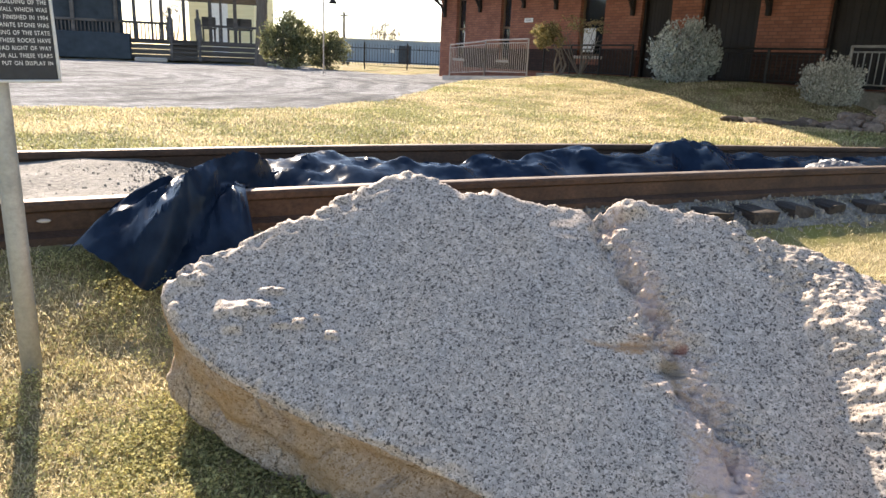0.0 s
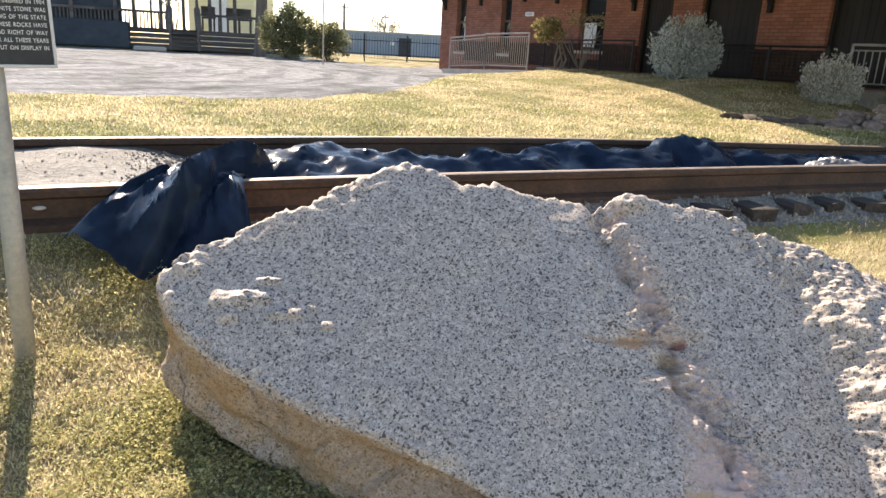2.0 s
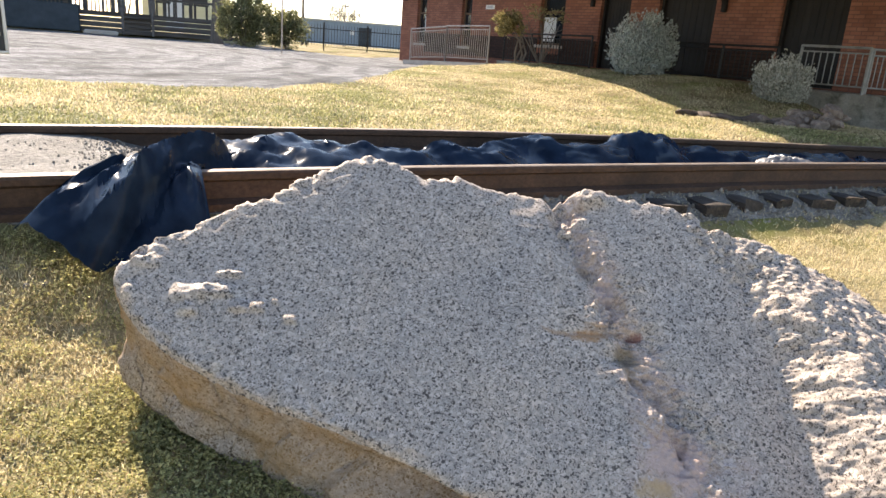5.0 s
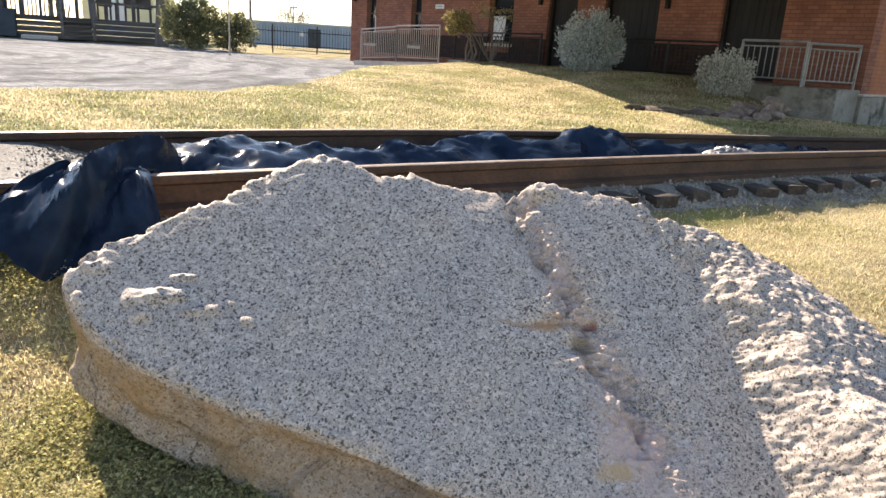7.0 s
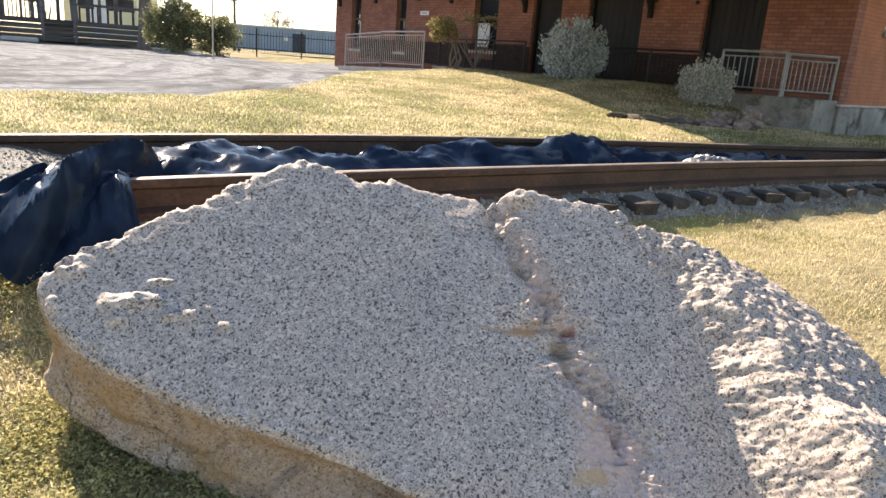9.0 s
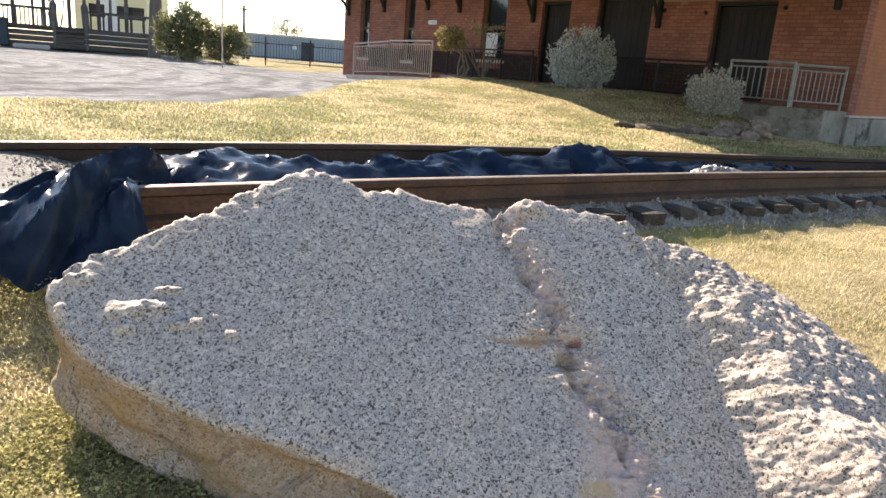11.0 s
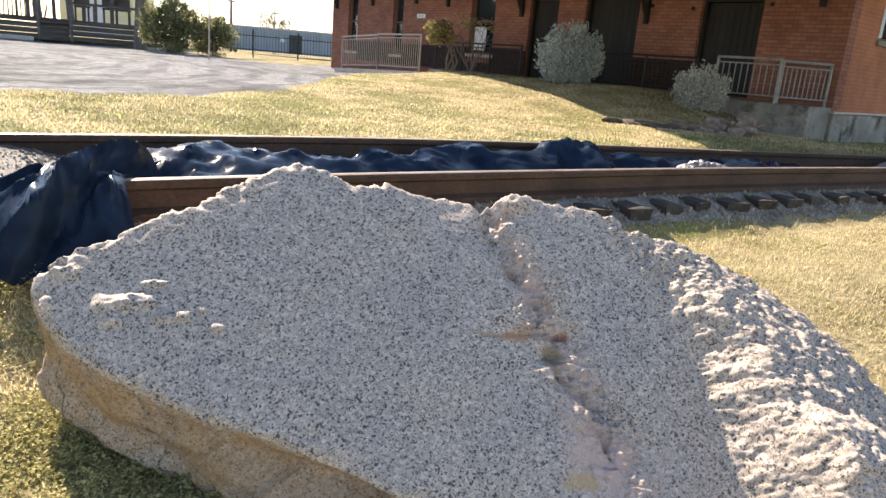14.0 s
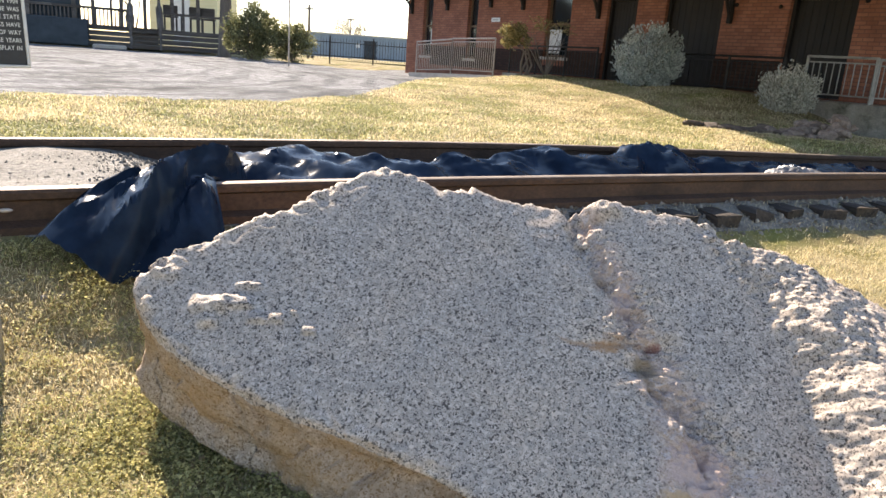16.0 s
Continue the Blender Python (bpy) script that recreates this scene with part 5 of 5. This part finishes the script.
bush("citrus_shrub", -6.05, 26.6, 1.02, (1.05, 0.95, 0.98), 9500, 0.10, M_CITRUS, 14, "loose olive-green shrub by the gravel lot", "shrub", hollow=0.3, lumps=14)
bush("citrus_shrub", -4.75, 27.2, 0.75, (0.85, 0.76, 0.78), 6000, 0.095, M_CITRUS, 17, "smaller loose olive-green shrub", "shrub", hollow=0.3, lumps=12)

# the small ornamental tree by the ramp, with several crooked stems
tx, ty = 2.78, 19.6
tz = land(tx, ty) - 0.03
tree = thing("ornamental_tree", Matrix.Translation((tx, ty, tz)), "small crooked tree with pale yellowing leaves beside the ramp", "tree")
bm = bmesh.new()
for pts in ([(0, 0, 0), (-0.04, 0, 0.35), (0.02, 0.03, 0.7), (-0.2, 0, 1.05)], [(0.08, 0, 0), (0.16, 0.02, 0.3), (0.06, 0, 0.65), (0.1, 0.1, 1.1)],
            [(0.14, 0.05, 0), (0.26, 0, 0.35), (0.12, 0.05, 0.75), (-0.05, 0.05, 1.2)], [(-0.05, 0.05, 0), (0.05, 0.0, 0.3), (0.18, 0.02, 0.6), (-0.35, 0.1, 0.95)]):
    tube(bm, pts, [0.035, 0.03, 0.024, 0.01], 6)
part("trunk", bm, M_BARK, tree, "pale crooked stems")
me = leaf_cloud((-0.28, 0, 1.08), (0.46, 0.42, 0.36), 3200, 0.075, 31, 9, 0.3)
me.materials.append(M_YELLEAF)
cr = new("crown", me)
cr.parent = tree

# a bare shrub before the black railing
bx, by = front(8.9, 1.35).x, front(8.9, 1.35).y
bare = thing("bare_shrub", Matrix.Translation((bx, by, land(bx, by) - 0.03)), "nearly bare thin-branched shrub before the railing", "shrub")
part("branch_frame", twigs(bmesh.new(), (0, 0, 0), 0.75, 1.35, 9, 41, 0.02), M_BARK, bare)
me = leaf_cloud((0, 0, 1.25), (0.75, 0.6, 0.3), 420, 0.06, 44, 6, 0.3)
me.materials.append(M_YELLEAF)
cr = new("sparse_leaves", me)
cr.parent = bare


# ---- stones on the bank ----
def rock_mesh(seed, flat=1.0):
    rnd = random.Random(seed)
    bm = bmesh.new()
    bmesh.ops.create_icosphere(bm, subdivisions=2, radius=0.5)
    o = Vector((rnd.uniform(0, 50), rnd.uniform(0, 50), 0))
    for v in bm.verts:
        v.co *= 1 + 0.45 * noise.noise(v.co * 2.2 + o) + 0.15 * noise.noise(v.co * 6 + o)
        for axis in (Vector((1, 0.3, 0.2)), Vector((-0.3, 1, 0.5)), Vector((0.2, -0.5, 1))):
            axis = axis.normalized()
            d = v.co.dot(axis)
            if abs(d) > 0.36:
                v.co -= axis * (d - math.copysign(0.36, d)) * 0.8
        v.co.z *= flat
    me = bpy.data.meshes.new("stone")
    bm.to_mesh(me)
    bm.free()
    return me


ROCKS = [rock_mesh(k, 0.75) for k in range(6)]
FLAGS = [rock_mesh(k + 20, 0.3) for k in range(4)]
for me in ROCKS:
    me.materials.append(M_ROCKPILE)
for me in FLAGS:
    me.materials.append(M_FLAG)
rnd = random.Random(77)
for k in range(60):
    f = rnd.random()
    x, y = 5.3 + 0.95 * f + rnd.uniform(-0.1, 0.1), 10.3 - 0.3 * f + rnd.uniform(-0.35, 0.7)
    s = rnd.uniform(0.12, 0.27)
    ob = new("bank_stone", ROCKS[k % 6])
    ob.scale = (s * rnd.uniform(0.9, 1.5), s, s * rnd.uniform(0.7, 1.1))
    ob.rotation_euler = (rnd.uniform(-0.3, 0.3), rnd.uniform(-0.3, 0.3), rnd.uniform(0, 6.3))
    ob.location = (x, y, land(x, y) + s * 0.12 + 0.25 * smooth01(0.3, 0.9, f) * rnd.random())
    tagged(ob, "rough reddish-brown sandstone lump on the bank", "stone", "stones heaped on the bank")
for k in range(12):
    f = k / 11
    x, y = 4.15 + 1.25 * f, 10.62 - 0.42 * f + rnd.uniform(-0.08, 0.12)
    s = rnd.uniform(0.25, 0.42)
    ob = new("flagstone", FLAGS[k % 4])
    ob.scale = (s * 1.3, s * 0.9, s * 1.1)
    ob.rotation_euler = (rnd.uniform(-0.2, 0.2), rnd.uniform(-0.2, 0.2), rnd.uniform(0, 6.3))
    ob.location = (x, y, land(x, y) + 0.03)
    tagged(ob, "dark flat stone edging a hollow in the lawn", "stone", "flat stones by the hollow")

# ---- the timber deck beyond the gravel lot ----
DK = Matrix.Translation((-7.7, 32.0, 0.68)) @ Matrix.Rotation(math.atan2(-0.36, -0.93), 4, "Z") @ Matrix.Scale(1.4, 4)
# x runs along the deck's front away from the shrubs, y towards the lot
deck = thing("timber_deck", DK, "dark timber deck with stairs, railing and roofed shelter", "deck")
LONG = 12.0
part("deck_floor", block(bmesh.new(), 0.0, LONG, -6.0, 0.0, 0.5, 0.6), M_TIMBER, deck)
for k in range(4):
    for a0, a1 in ((0.0, 2.45), (3.2, LONG)):
        part("skirt_board", block(bmesh.new(), a0, a1, 0.0, 0.03, 0.02 + 0.15 * k, 0.15 + 0.15 * k, 0.004), M_TIMBER, deck)
for k in range(4):
    part("stair_tread", block(bmesh.new(), 2.47, 3.18, 0.04 + 0.24 * (3 - k), 0.3 + 0.24 * (3 - k), 0.1 + 0.12 * k, 0.14 + 0.12 * k, 0.004), M_TIMBER, deck)
for a0 in (2.42, 3.2):
    bm = bmesh.new()
    tube(bm, [(a0, 0.05, 1.45), (a0, 1.0, 0.85)], 0.04, 6)
    tube(bm, [(a0, 0.05, 0.4), (a0, 0.05, 1.5)], 0.045, 6)
    tube(bm, [(a0, 1.0, 0.0), (a0, 1.0, 0.9)], 0.045, 6)
    tube(bm, [(a0, 0.05, 1.2), (a0, 1.0, 0.6)], 0.09, 6)
    part("stair_rail", bm, M_TIMBER, deck)
for a0 in (0.4, 1.32, 1.74, 2.05, 2.8, 3.43, 3.7, 4.17, 4.66, 5.8, 7.2, 8.6):
    bm = bmesh.new()
    w = 0.05 if a0 not in (1.74, 3.7) else 0.035
    block(bm, a0 - w, a0 + w, -0.14, -0.04, 0.6, 2.6, 0.006)
    tube(bm, [(a0, -0.09, 1.95), (a0 + 0.26, -0.09, 2.3)], 0.03, 5)
    tube(bm, [(a0, -0.09, 1.95), (a0 - 0.26, -0.09, 2.3)], 0.03, 5)
    part("shelter_post", bm, M_TIMBER, deck)
part("shelter_beam", block(bmesh.new(), -0.25, LONG, -0.18, 0.02, 2.25, 2.5), M_TIMBER, deck)
bm = bmesh.new()
vs = [bm.verts.new(p) for p in ((-0.4, 0.5, 1.66), (LONG, 0.5, 1.66), (LONG, -3.0, 3.6), (-0.4, -3.0, 3.6), (-0.4, -6.5, 1.66), (LONG, -6.5, 1.66))]
for v in vs:
    v.co.z += 0.45
bm.faces.new((vs[0], vs[1], vs[2], vs[3]))
bm.faces.new((vs[3], vs[2], vs[5], vs[4]))
bmesh.ops.solidify(bm, geom=bm.faces[:], thickness=0.08)
part("shelter_roof", bm, M_ROOF, deck)
for a0, a1 in ((0.0, 2.4), (3.22, 5.2), (5.2, 8.0), (8.0, LONG)):
    part("hand_rail", block(bmesh.new(), a0, a1, -0.1, -0.02, 1.02, 1.09, 0.005), M_TIMBER, deck)
bar = block(bmesh.new(), -0.018, 0.018, -0.075, -0.045, 0.6, 1.02)
bar = part("baluster", bar, M_TIMBER, deck)
bar.location = (0.1, 0, 0)
for k in range(2, 76):
    a0 = 0.1 * k
    if 2.4 < a0 < 3.22 or a0 < 2.4 and k % 6:
        continue
    ob = new("baluster", bar.data)
    ob.parent, ob.location = deck, (a0, 0, 0)
part("screen_wall", block(bmesh.new(), 4.5, LONG, -0.28, -0.2, 0.0, 2.3), M_TEAL, deck, "dark boarded screen")
part("stair_back", block(bmesh.new(), 2.45, 3.2, -0.06, -0.02, 0.0, 0.495), M_TIMBER, deck)
part("side_screen", block(bmesh.new(), 4.3, LONG, 0.05, 0.5, 0.0, 0.72, 0.02), M_TEAL, deck, "low dark covered crate along the deck, tinted with flare blue")
for a0 in (0.75, 1.1, 1.85):
    bench = thing("deck_bench", DK @ Matrix.Translation((a0, -0.9, 0.6)), "dark timber bench standing on the deck", "bench", "benches on the deck")
    part("seat", block(bmesh.new(), 0, 0.42, 0, 0.35, 0.38, 0.43, 0.005), M_TIMBER, bench)
    part("backrest", block(bmesh.new(), 0, 0.42, -0.04, 0.0, 0.45, 0.75, 0.005), M_TIMBER, bench)
    for lx, ly in ((0.03, 0.03), (0.37, 0.03), (0.03, 0.3), (0.37, 0.3)):
        part("leg", block(bmesh.new(), lx, lx + 0.04, ly, ly + 0.04, 0, 0.378), M_TIMBER, bench)

p = DK @ Vector((3.75, 1.2, 0))
curb = thing("parking_block", Matrix.Translation((p.x, p.y, land(p.x, p.y))) @ Matrix.Rotation(math.atan2(-0.36, -0.93), 4, "Z"), "pale concrete parking block on the gravel", "parking block")
part("block", block(bmesh.new(), -0.3, 0.3, -0.08, 0.08, -0.01, 0.11, 0.03), M_SLAB, curb)
curb.scale = (2.0, 1.6, 1.5)

# the tree trunk by the deck
tz = land(-7.75, 29.0)
tr = thing("shade_tree", Matrix.Translation((-7.75, 29.0, tz - 0.05)) @ Matrix.Diagonal((1.3, 1.3, 1.7, 1)), "grey-barked tree trunk forking into limbs beside the deck", "tree")
bm = bmesh.new()
tube(bm, [(0, 0, -0.1), (-0.01, 0, 0.25), (0.03, 0.02, 0.9), (0.08, 0, 1.6), (0.12, 0.05, 2.6)], [0.24, 0.17, 0.155, 0.15, 0.12], 12)
tube(bm, [(0.06, 0, 1.4), (-0.25, 0.05, 1.85), (-0.7, 0.1, 2.6)], [0.1, 0.075, 0.05], 8)
tube(bm, [(0.09, 0, 1.75), (0.4, 0.05, 2.2), (0.8, 0.0, 3.1)], [0.085, 0.06, 0.04], 8)
twigs(bm, (0.12, 0.05, 2.5), 0.7, 1.2, 6, 61, 0.03)
part("trunk", bm, M_BARK, tr)

# ---- lamp, fence, shed, poles and the far distance ----
lz = land(-3.9, 21.68)
lamp = thing("street_lamp", Matrix.Translation((-3.9, 21.68, lz)), "thin grey pole with a hanging bell-shaped lamp", "lamp")
bm = bmesh.new()
tube(bm, [(0, 0, -0.1), (0, 0, 2.9), (0.02, 0, 3.1), (0.13, 0.02, 3.2), (0.25, 0.03, 3.1), (0.27, 0.03, 2.3)], 0.022, 8)
part("pole", bm, M_IRON, lamp)
bm = bmesh.new()
prof = [(0.02, 0.24), (0.05, 0.22), (0.06, 0.14), (0.09, 0.06), (0.13, 0.0), (0.115, 0.005), (0.05, 0.1)]
rings = [[bm.verts.new((0.27 + r * math.cos(w), 0.03 + r * math.sin(w), 2.02 + z)) for w in (2 * math.pi * q / 14 for q in range(14))] for r, z in prof]
for r0, r1 in zip(rings, rings[1:]):
    for q in range(14):
        bm.faces.new((r0[q], r0[(q + 1) % 14], r1[(q + 1) % 14], r1[q]))
part("shade", bm, M_DOOR, lamp, "dark bell-shaped metal shade", True)

fence = thing("iron_fence", Matrix(), "black iron picket fence along the far lawn", "fence")
F0, F1 = Vector((-6.5, 35.6, 0)), Vector((-0.2, 36.1, 0))
fz = 0.76
for h in (0.18, 0.82):
    part("fence_rail", tube(bmesh.new(), [F0 + Vector((0, 0, fz + h)), F1 + Vector((0, 0, fz + h))], 0.02, 5), M_BLACKIRON, fence)
pk = tube(bmesh.new(), [(0, 0, 0.02), (0, 0, 0.98), (0, 0, 1.06)], [0.012, 0.012, 0.002], 5)
pk = part("picket", pk, M_BLACKIRON, fence)
pk.location = F0 + Vector((0, 0, fz))
N_PK = 46
for k in range(1, N_PK + 1):
    ob = new("picket", pk.data)
    ob.parent, ob.location = fence, F0.lerp(F1, k / N_PK) + Vector((0, 0, fz))
for k in range(4):
    q = F0.lerp(F1, k / 3.0)
    part("fence_post", tube(bmesh.new(), [q + Vector((0, 0, fz - 0.2)), q + Vector((0, 0, fz + 1.12))], 0.035, 6), M_BLACKIRON, fence)

shed = thing("metal_shed", Matrix.Translation((-4.6, 62.0, 0.7)), "long low blue-grey metal shed with a flat roof edge", "shed")
part("wall", block(bmesh.new(), -4.9, 8.5, -3, 3, 0, 1.75), M_SHED, shed)
part("roof", block(bmesh.new(), -5.0, 8.6, -3.1, 3.1, 1.755, 1.88), M_BOX, shed)
part("door", block(bmesh.new(), 0.1, 1.1, -3.03, -3.002, 0.0, 1.45), M_TEAL, shed, "dark metal door")
part("wall_box", block(bmesh.new(), -0.55, -0.25, -3.1, -3.003, 0.85, 1.2), M_WHITE, shed, "small white wall box")

for x, y, h, lean_, lbl in ((-9.0, 59.3, 3.9, 0.0, "leaning dark timber utility pole"), (-6.3, 66.0, 3.6, 0.0, "thin far utility pole"), (-8.7, 59.5, 2.4, 0.35, "short leaning timber brace pole")):
    up = thing("utility_pole", Matrix.Translation((x, y, 0.7)), lbl, "pole")
    bm = tube(bmesh.new(), [(0, 0, -0.2), (-lean_, 0, h)], [0.13, 0.09] if "thin" not in lbl else [0.07, 0.05], 8)
    part("pole", bm, M_BARK, up)
    if lean_ == 0.0:
        part("cross_arm", block(bmesh.new(), -0.35, 0.35, -0.05, 0.05, h - 0.35, h - 0.25), M_BARK, up)

yb = thing("yellow_building", Matrix.Translation((-20.4, 56.0, 0.7)), "tall pale yellow building behind the deck shelter", "building")
part("wall", block(bmesh.new(), 0.0, 1.75, 0, 6, 0, 11), M_YELLOW, yb)
part("wall", block(bmesh.new(), 3.0, 5.0, 0, 6, 0, 11), M_YELLOW, yb)
part("corner_trim", block(bmesh.new(), 1.753, 2.997, -0.04, 6, 0, 11), M_WHITE, yb)
part("roof", block(bmesh.new(), -0.4, 5.4, -0.4, 6.4, 11.005, 11.3), M_ROOF, yb)

for x, y, h, s in ((-8.2, 78, 4.2, 1), (-7.0, 80, 3.8, 2), (2.2, 90, 3.6, 3), (-22, 75, 5, 4), (-28, 72, 6, 5), (40, 60, 6, 6)):
    ft = thing("far_tree", Matrix.Translation((x, y, 0.6)), "far bare winter tree against the sky", "tree", "far trees")
    part("trunk", twigs(bmesh.new(), (0, 0, 0), h * 0.3, h, 7, 90 + s, 0.07), M_BARK, ft)
    me = leaf_cloud((0, 0, h * 0.75), (h * 0.32, h * 0.32, h * 0.3), 500, 0.16, 95 + s, 9, 0.2)
    me.materials.append(M_FARTREE)
    cr = new("crown", me)
    cr.parent = ft

p = front(-0.3, -8.2)
bin_ = thing("dark_gate", Matrix.Translation((p.x, p.y, 0.3)) @ Matrix.Rotation(math.atan2(-OUT.y, -OUT.x), 4, "Z"), "dark metal gate beyond the station corner", "gate")
part("gate_frame", block(bmesh.new(), 0.0, 2.2, 0, 0.06, 0.0, 0.7, 0.01), M_BLACKIRON, bin_)


# ---- grass ----
def grass(name, spots, lo, hi, width, material, label, seed):
    rnd = random.Random(seed)
    verts, faces = [], []
    for x, y, z in spots:
        l = lo + (hi - lo) * rnd.random()
        w = 2 * math.pi * rnd.random()
        cx, cy = math.cos(w), math.sin(w)
        t = rnd.uniform(0.7, 2.3)
        a1, a2 = l * 0.55, l
        b = len(verts)
        wx, wy = -cy * width * 0.5, cx * width * 0.5
        m1, m2 = a1 * math.sin(t * 0.5), a1 * math.cos(t * 0.5)
        e1, e2 = m1 + (a2 - a1) * math.sin(t), m2 + (a2 - a1) * math.cos(t)
        verts += [(x - wx, y - wy, z - 0.004), (x + wx, y + wy, z - 0.004), (x + cx * m1 + wx * 0.8, y + cy * m1 + wy * 0.8, z + m2),
                  (x + cx * m1 - wx * 0.8, y + cy * m1 - wy * 0.8, z + m2), (x + cx * e1, y + cy * e1, z + e2)]
        faces += [(b, b + 1, b + 2, b + 3), (b + 3, b + 2, b + 4)]
    me = bpy.data.meshes.new(name)
    me.from_pydata(verts, [], faces)
    me.materials.append(material)
    return tagged(new(name, me), label, "grass", kind="stuff")


def green_here(x, y):
    return noise.noise((x * 1.1, y * 1.1, 11)) + 0.6 * noise.noise((x * 3.5, y * 3.5, 12))


rnd = random.Random(101)
dry, green = [], []
while len(dry) + len(green) < 135000:
    if rnd.random() < 0.36:
        x, y = rnd.uniform(-2.1, 0.4), rnd.uniform(1.0, 3.2)
    else:
        x, y = rnd.uniform(0.4, 5.2), rnd.uniform(0.9, 5.4)
    x, y = x + rnd.gauss(0, 0.2), y + rnd.gauss(0, 0.15)
    u, v = to_track(x, y)
    if v > -0.09 or (v > -0.6 and rnd.random() < 0.5 and u > 0.3):
        continue
    if u > 1.2 and v > -0.62 and rnd.random() < 0.5:
        continue
    g = green_here(x, y) + (0.2 if x < -0.2 else -0.42)
    (green if g + rnd.gauss(0, 0.22) > 0.1 else dry).append((x, y, land(x, y)))
grass("dry_turf", dry, 0.012, 0.04, 0.0036, M_BLADES, "short dry straw-coloured winter turf", 1)
grass("green_turf", green, 0.012, 0.036, 0.0045, M_GREENBLADES, "patches of short green winter turf and clover", 2)
dry, green = [], []
while len(dry) + len(green) < 150000:
    r, az = 5.2 + 17 * rnd.random() ** 1.5, radians(rnd.uniform(-40, 48))
    x, y = r * math.sin(az), r * math.cos(az)
    u, v = to_track(x, y)
    if v < 1.95 + rnd.uniform(-0.15, 0.3):
        continue
    if x < 0.6 and in_lot(x, y) > 0.25 * noise.noise((u * 0.6, v, 8)) and r < 31:
        continue
    d = Vector((x, y, 0)) - CORNER
    if d.dot(OUT) < 1.2 and d.dot(H_DIR) > -0.1:
        continue
    g = green_here(x * 0.6, y * 0.6) + 0.08
    (green if g + rnd.gauss(0, 0.25) > 0.12 else dry).append((x, y, land(x, y)))
grass("dry_lawn", dry, 0.02, 0.05, 0.011, M_BLADES, "dry straw-coloured winter lawn", 3)
grass("green_lawn", green, 0.02, 0.045, 0.012, M_GREENBLADES, "green patches in the winter lawn", 4)


def weeds(name, n, material, label, seed, size):
    """Small flat-lying leaves in clumps on the near turf."""
    rnd = random.Random(seed)
    verts, faces = [], []
    while len(faces) < n:
        x, y = rnd.uniform(-2.1, 0.2) + rnd.gauss(0, 0.2), rnd.uniform(1.0, 2.75) + rnd.gauss(0, 0.15)
        u, v = to_track(x, y)
        if v > -0.14 or green_here(x, y) + 0.5 * noise.noise((x * 9, y * 9, 4)) + rnd.gauss(0, 0.2) < -0.12:
            continue
        z = land(x, y) + 0.012 * max(0.0, noise.noise((x * 9, y * 9, 4)))
        for _ in range(6):
            px_, py_ = x + rnd.gauss(0, 0.013), y + rnd.gauss(0, 0.013)
            w, tip = rnd.uniform(0, 6.28), rnd.uniform(-0.2, 0.9)
            l = size * rnd.uniform(0.6, 1.4)
            dx, dy, dz = math.cos(w) * l * math.cos(tip), math.sin(w) * l * math.cos(tip), math.sin(tip) * l
            sx_, sy_ = -math.sin(w) * l * 0.42, math.cos(w) * l * 0.42
            z0 = z + rnd.uniform(0.006, 0.03)
            b = len(verts)
            verts += [(px_, py_, z0), (px_ + dx * 0.5 + sx_, py_ + dy * 0.5 + sy_, z0 + dz * 0.5 + 0.002), (px_ + dx, py_ + dy, z0 + dz),
                      (px_ + dx * 0.5 - sx_, py_ + dy * 0.5 - sy_, z0 + dz * 0.5 + 0.002)]
            faces.append((b, b + 1, b + 2, b + 3))
    me = bpy.data.meshes.new(name)
    me.from_pydata(verts, [], faces)
    me.materials.append(material)
    return tagged(new(name, me), label, "weeds", kind="stuff")


M_WEED = leafy("green_weed_leaves", (0.17, 0.165, 0.05), (0.78, 0.70, 0.31), 0.5, 0.45)
M_DEADLEAF = leafy("dead_tan_leaves", (0.22, 0.14, 0.06), (0.5, 0.38, 0.22), 0.7, 0.2)
weeds("low_weeds", 60000, M_WEED, "low leafy green weeds in the near turf", 201, 0.0095)

rnd = random.Random(303)
for k in range(26):
    x, y = (rnd.uniform(-1.9, -0.5), rnd.uniform(1.3, 2.9)) if k < 14 else (rnd.uniform(1.2, 3.6), rnd.uniform(1.8, 3.9))
    u, v = to_track(x, y)
    if v > -0.15:
        continue
    bm = bmesh.new()
    l = rnd.uniform(0.018, 0.034)
    ring = [bm.verts.new((l * f, l * 0.34 * math.sin(f * math.pi) * sgn, 0.006 * math.sin(f * 5) + 0.004)) for f, sgn in
            ((0.0, 1), (0.25, 1), (0.6, 1), (1.0, 1), (0.6, -1), (0.25, -1))]
    bm.faces.new(ring)
    bmesh.ops.solidify(bm, geom=bm.faces[:], thickness=0.0008)
    ob = link(bm, "dead_leaf", M_DEADLEAF)
    ob.matrix_basis = pose(x, y, land(x, y) + 0.022, rnd.uniform(-20, 20), rnd.uniform(-20, 20), rnd.uniform(0, 360))
    tagged(ob, "dry curled tan leaf lying on the turf", "leaf", "dead leaves on the turf")
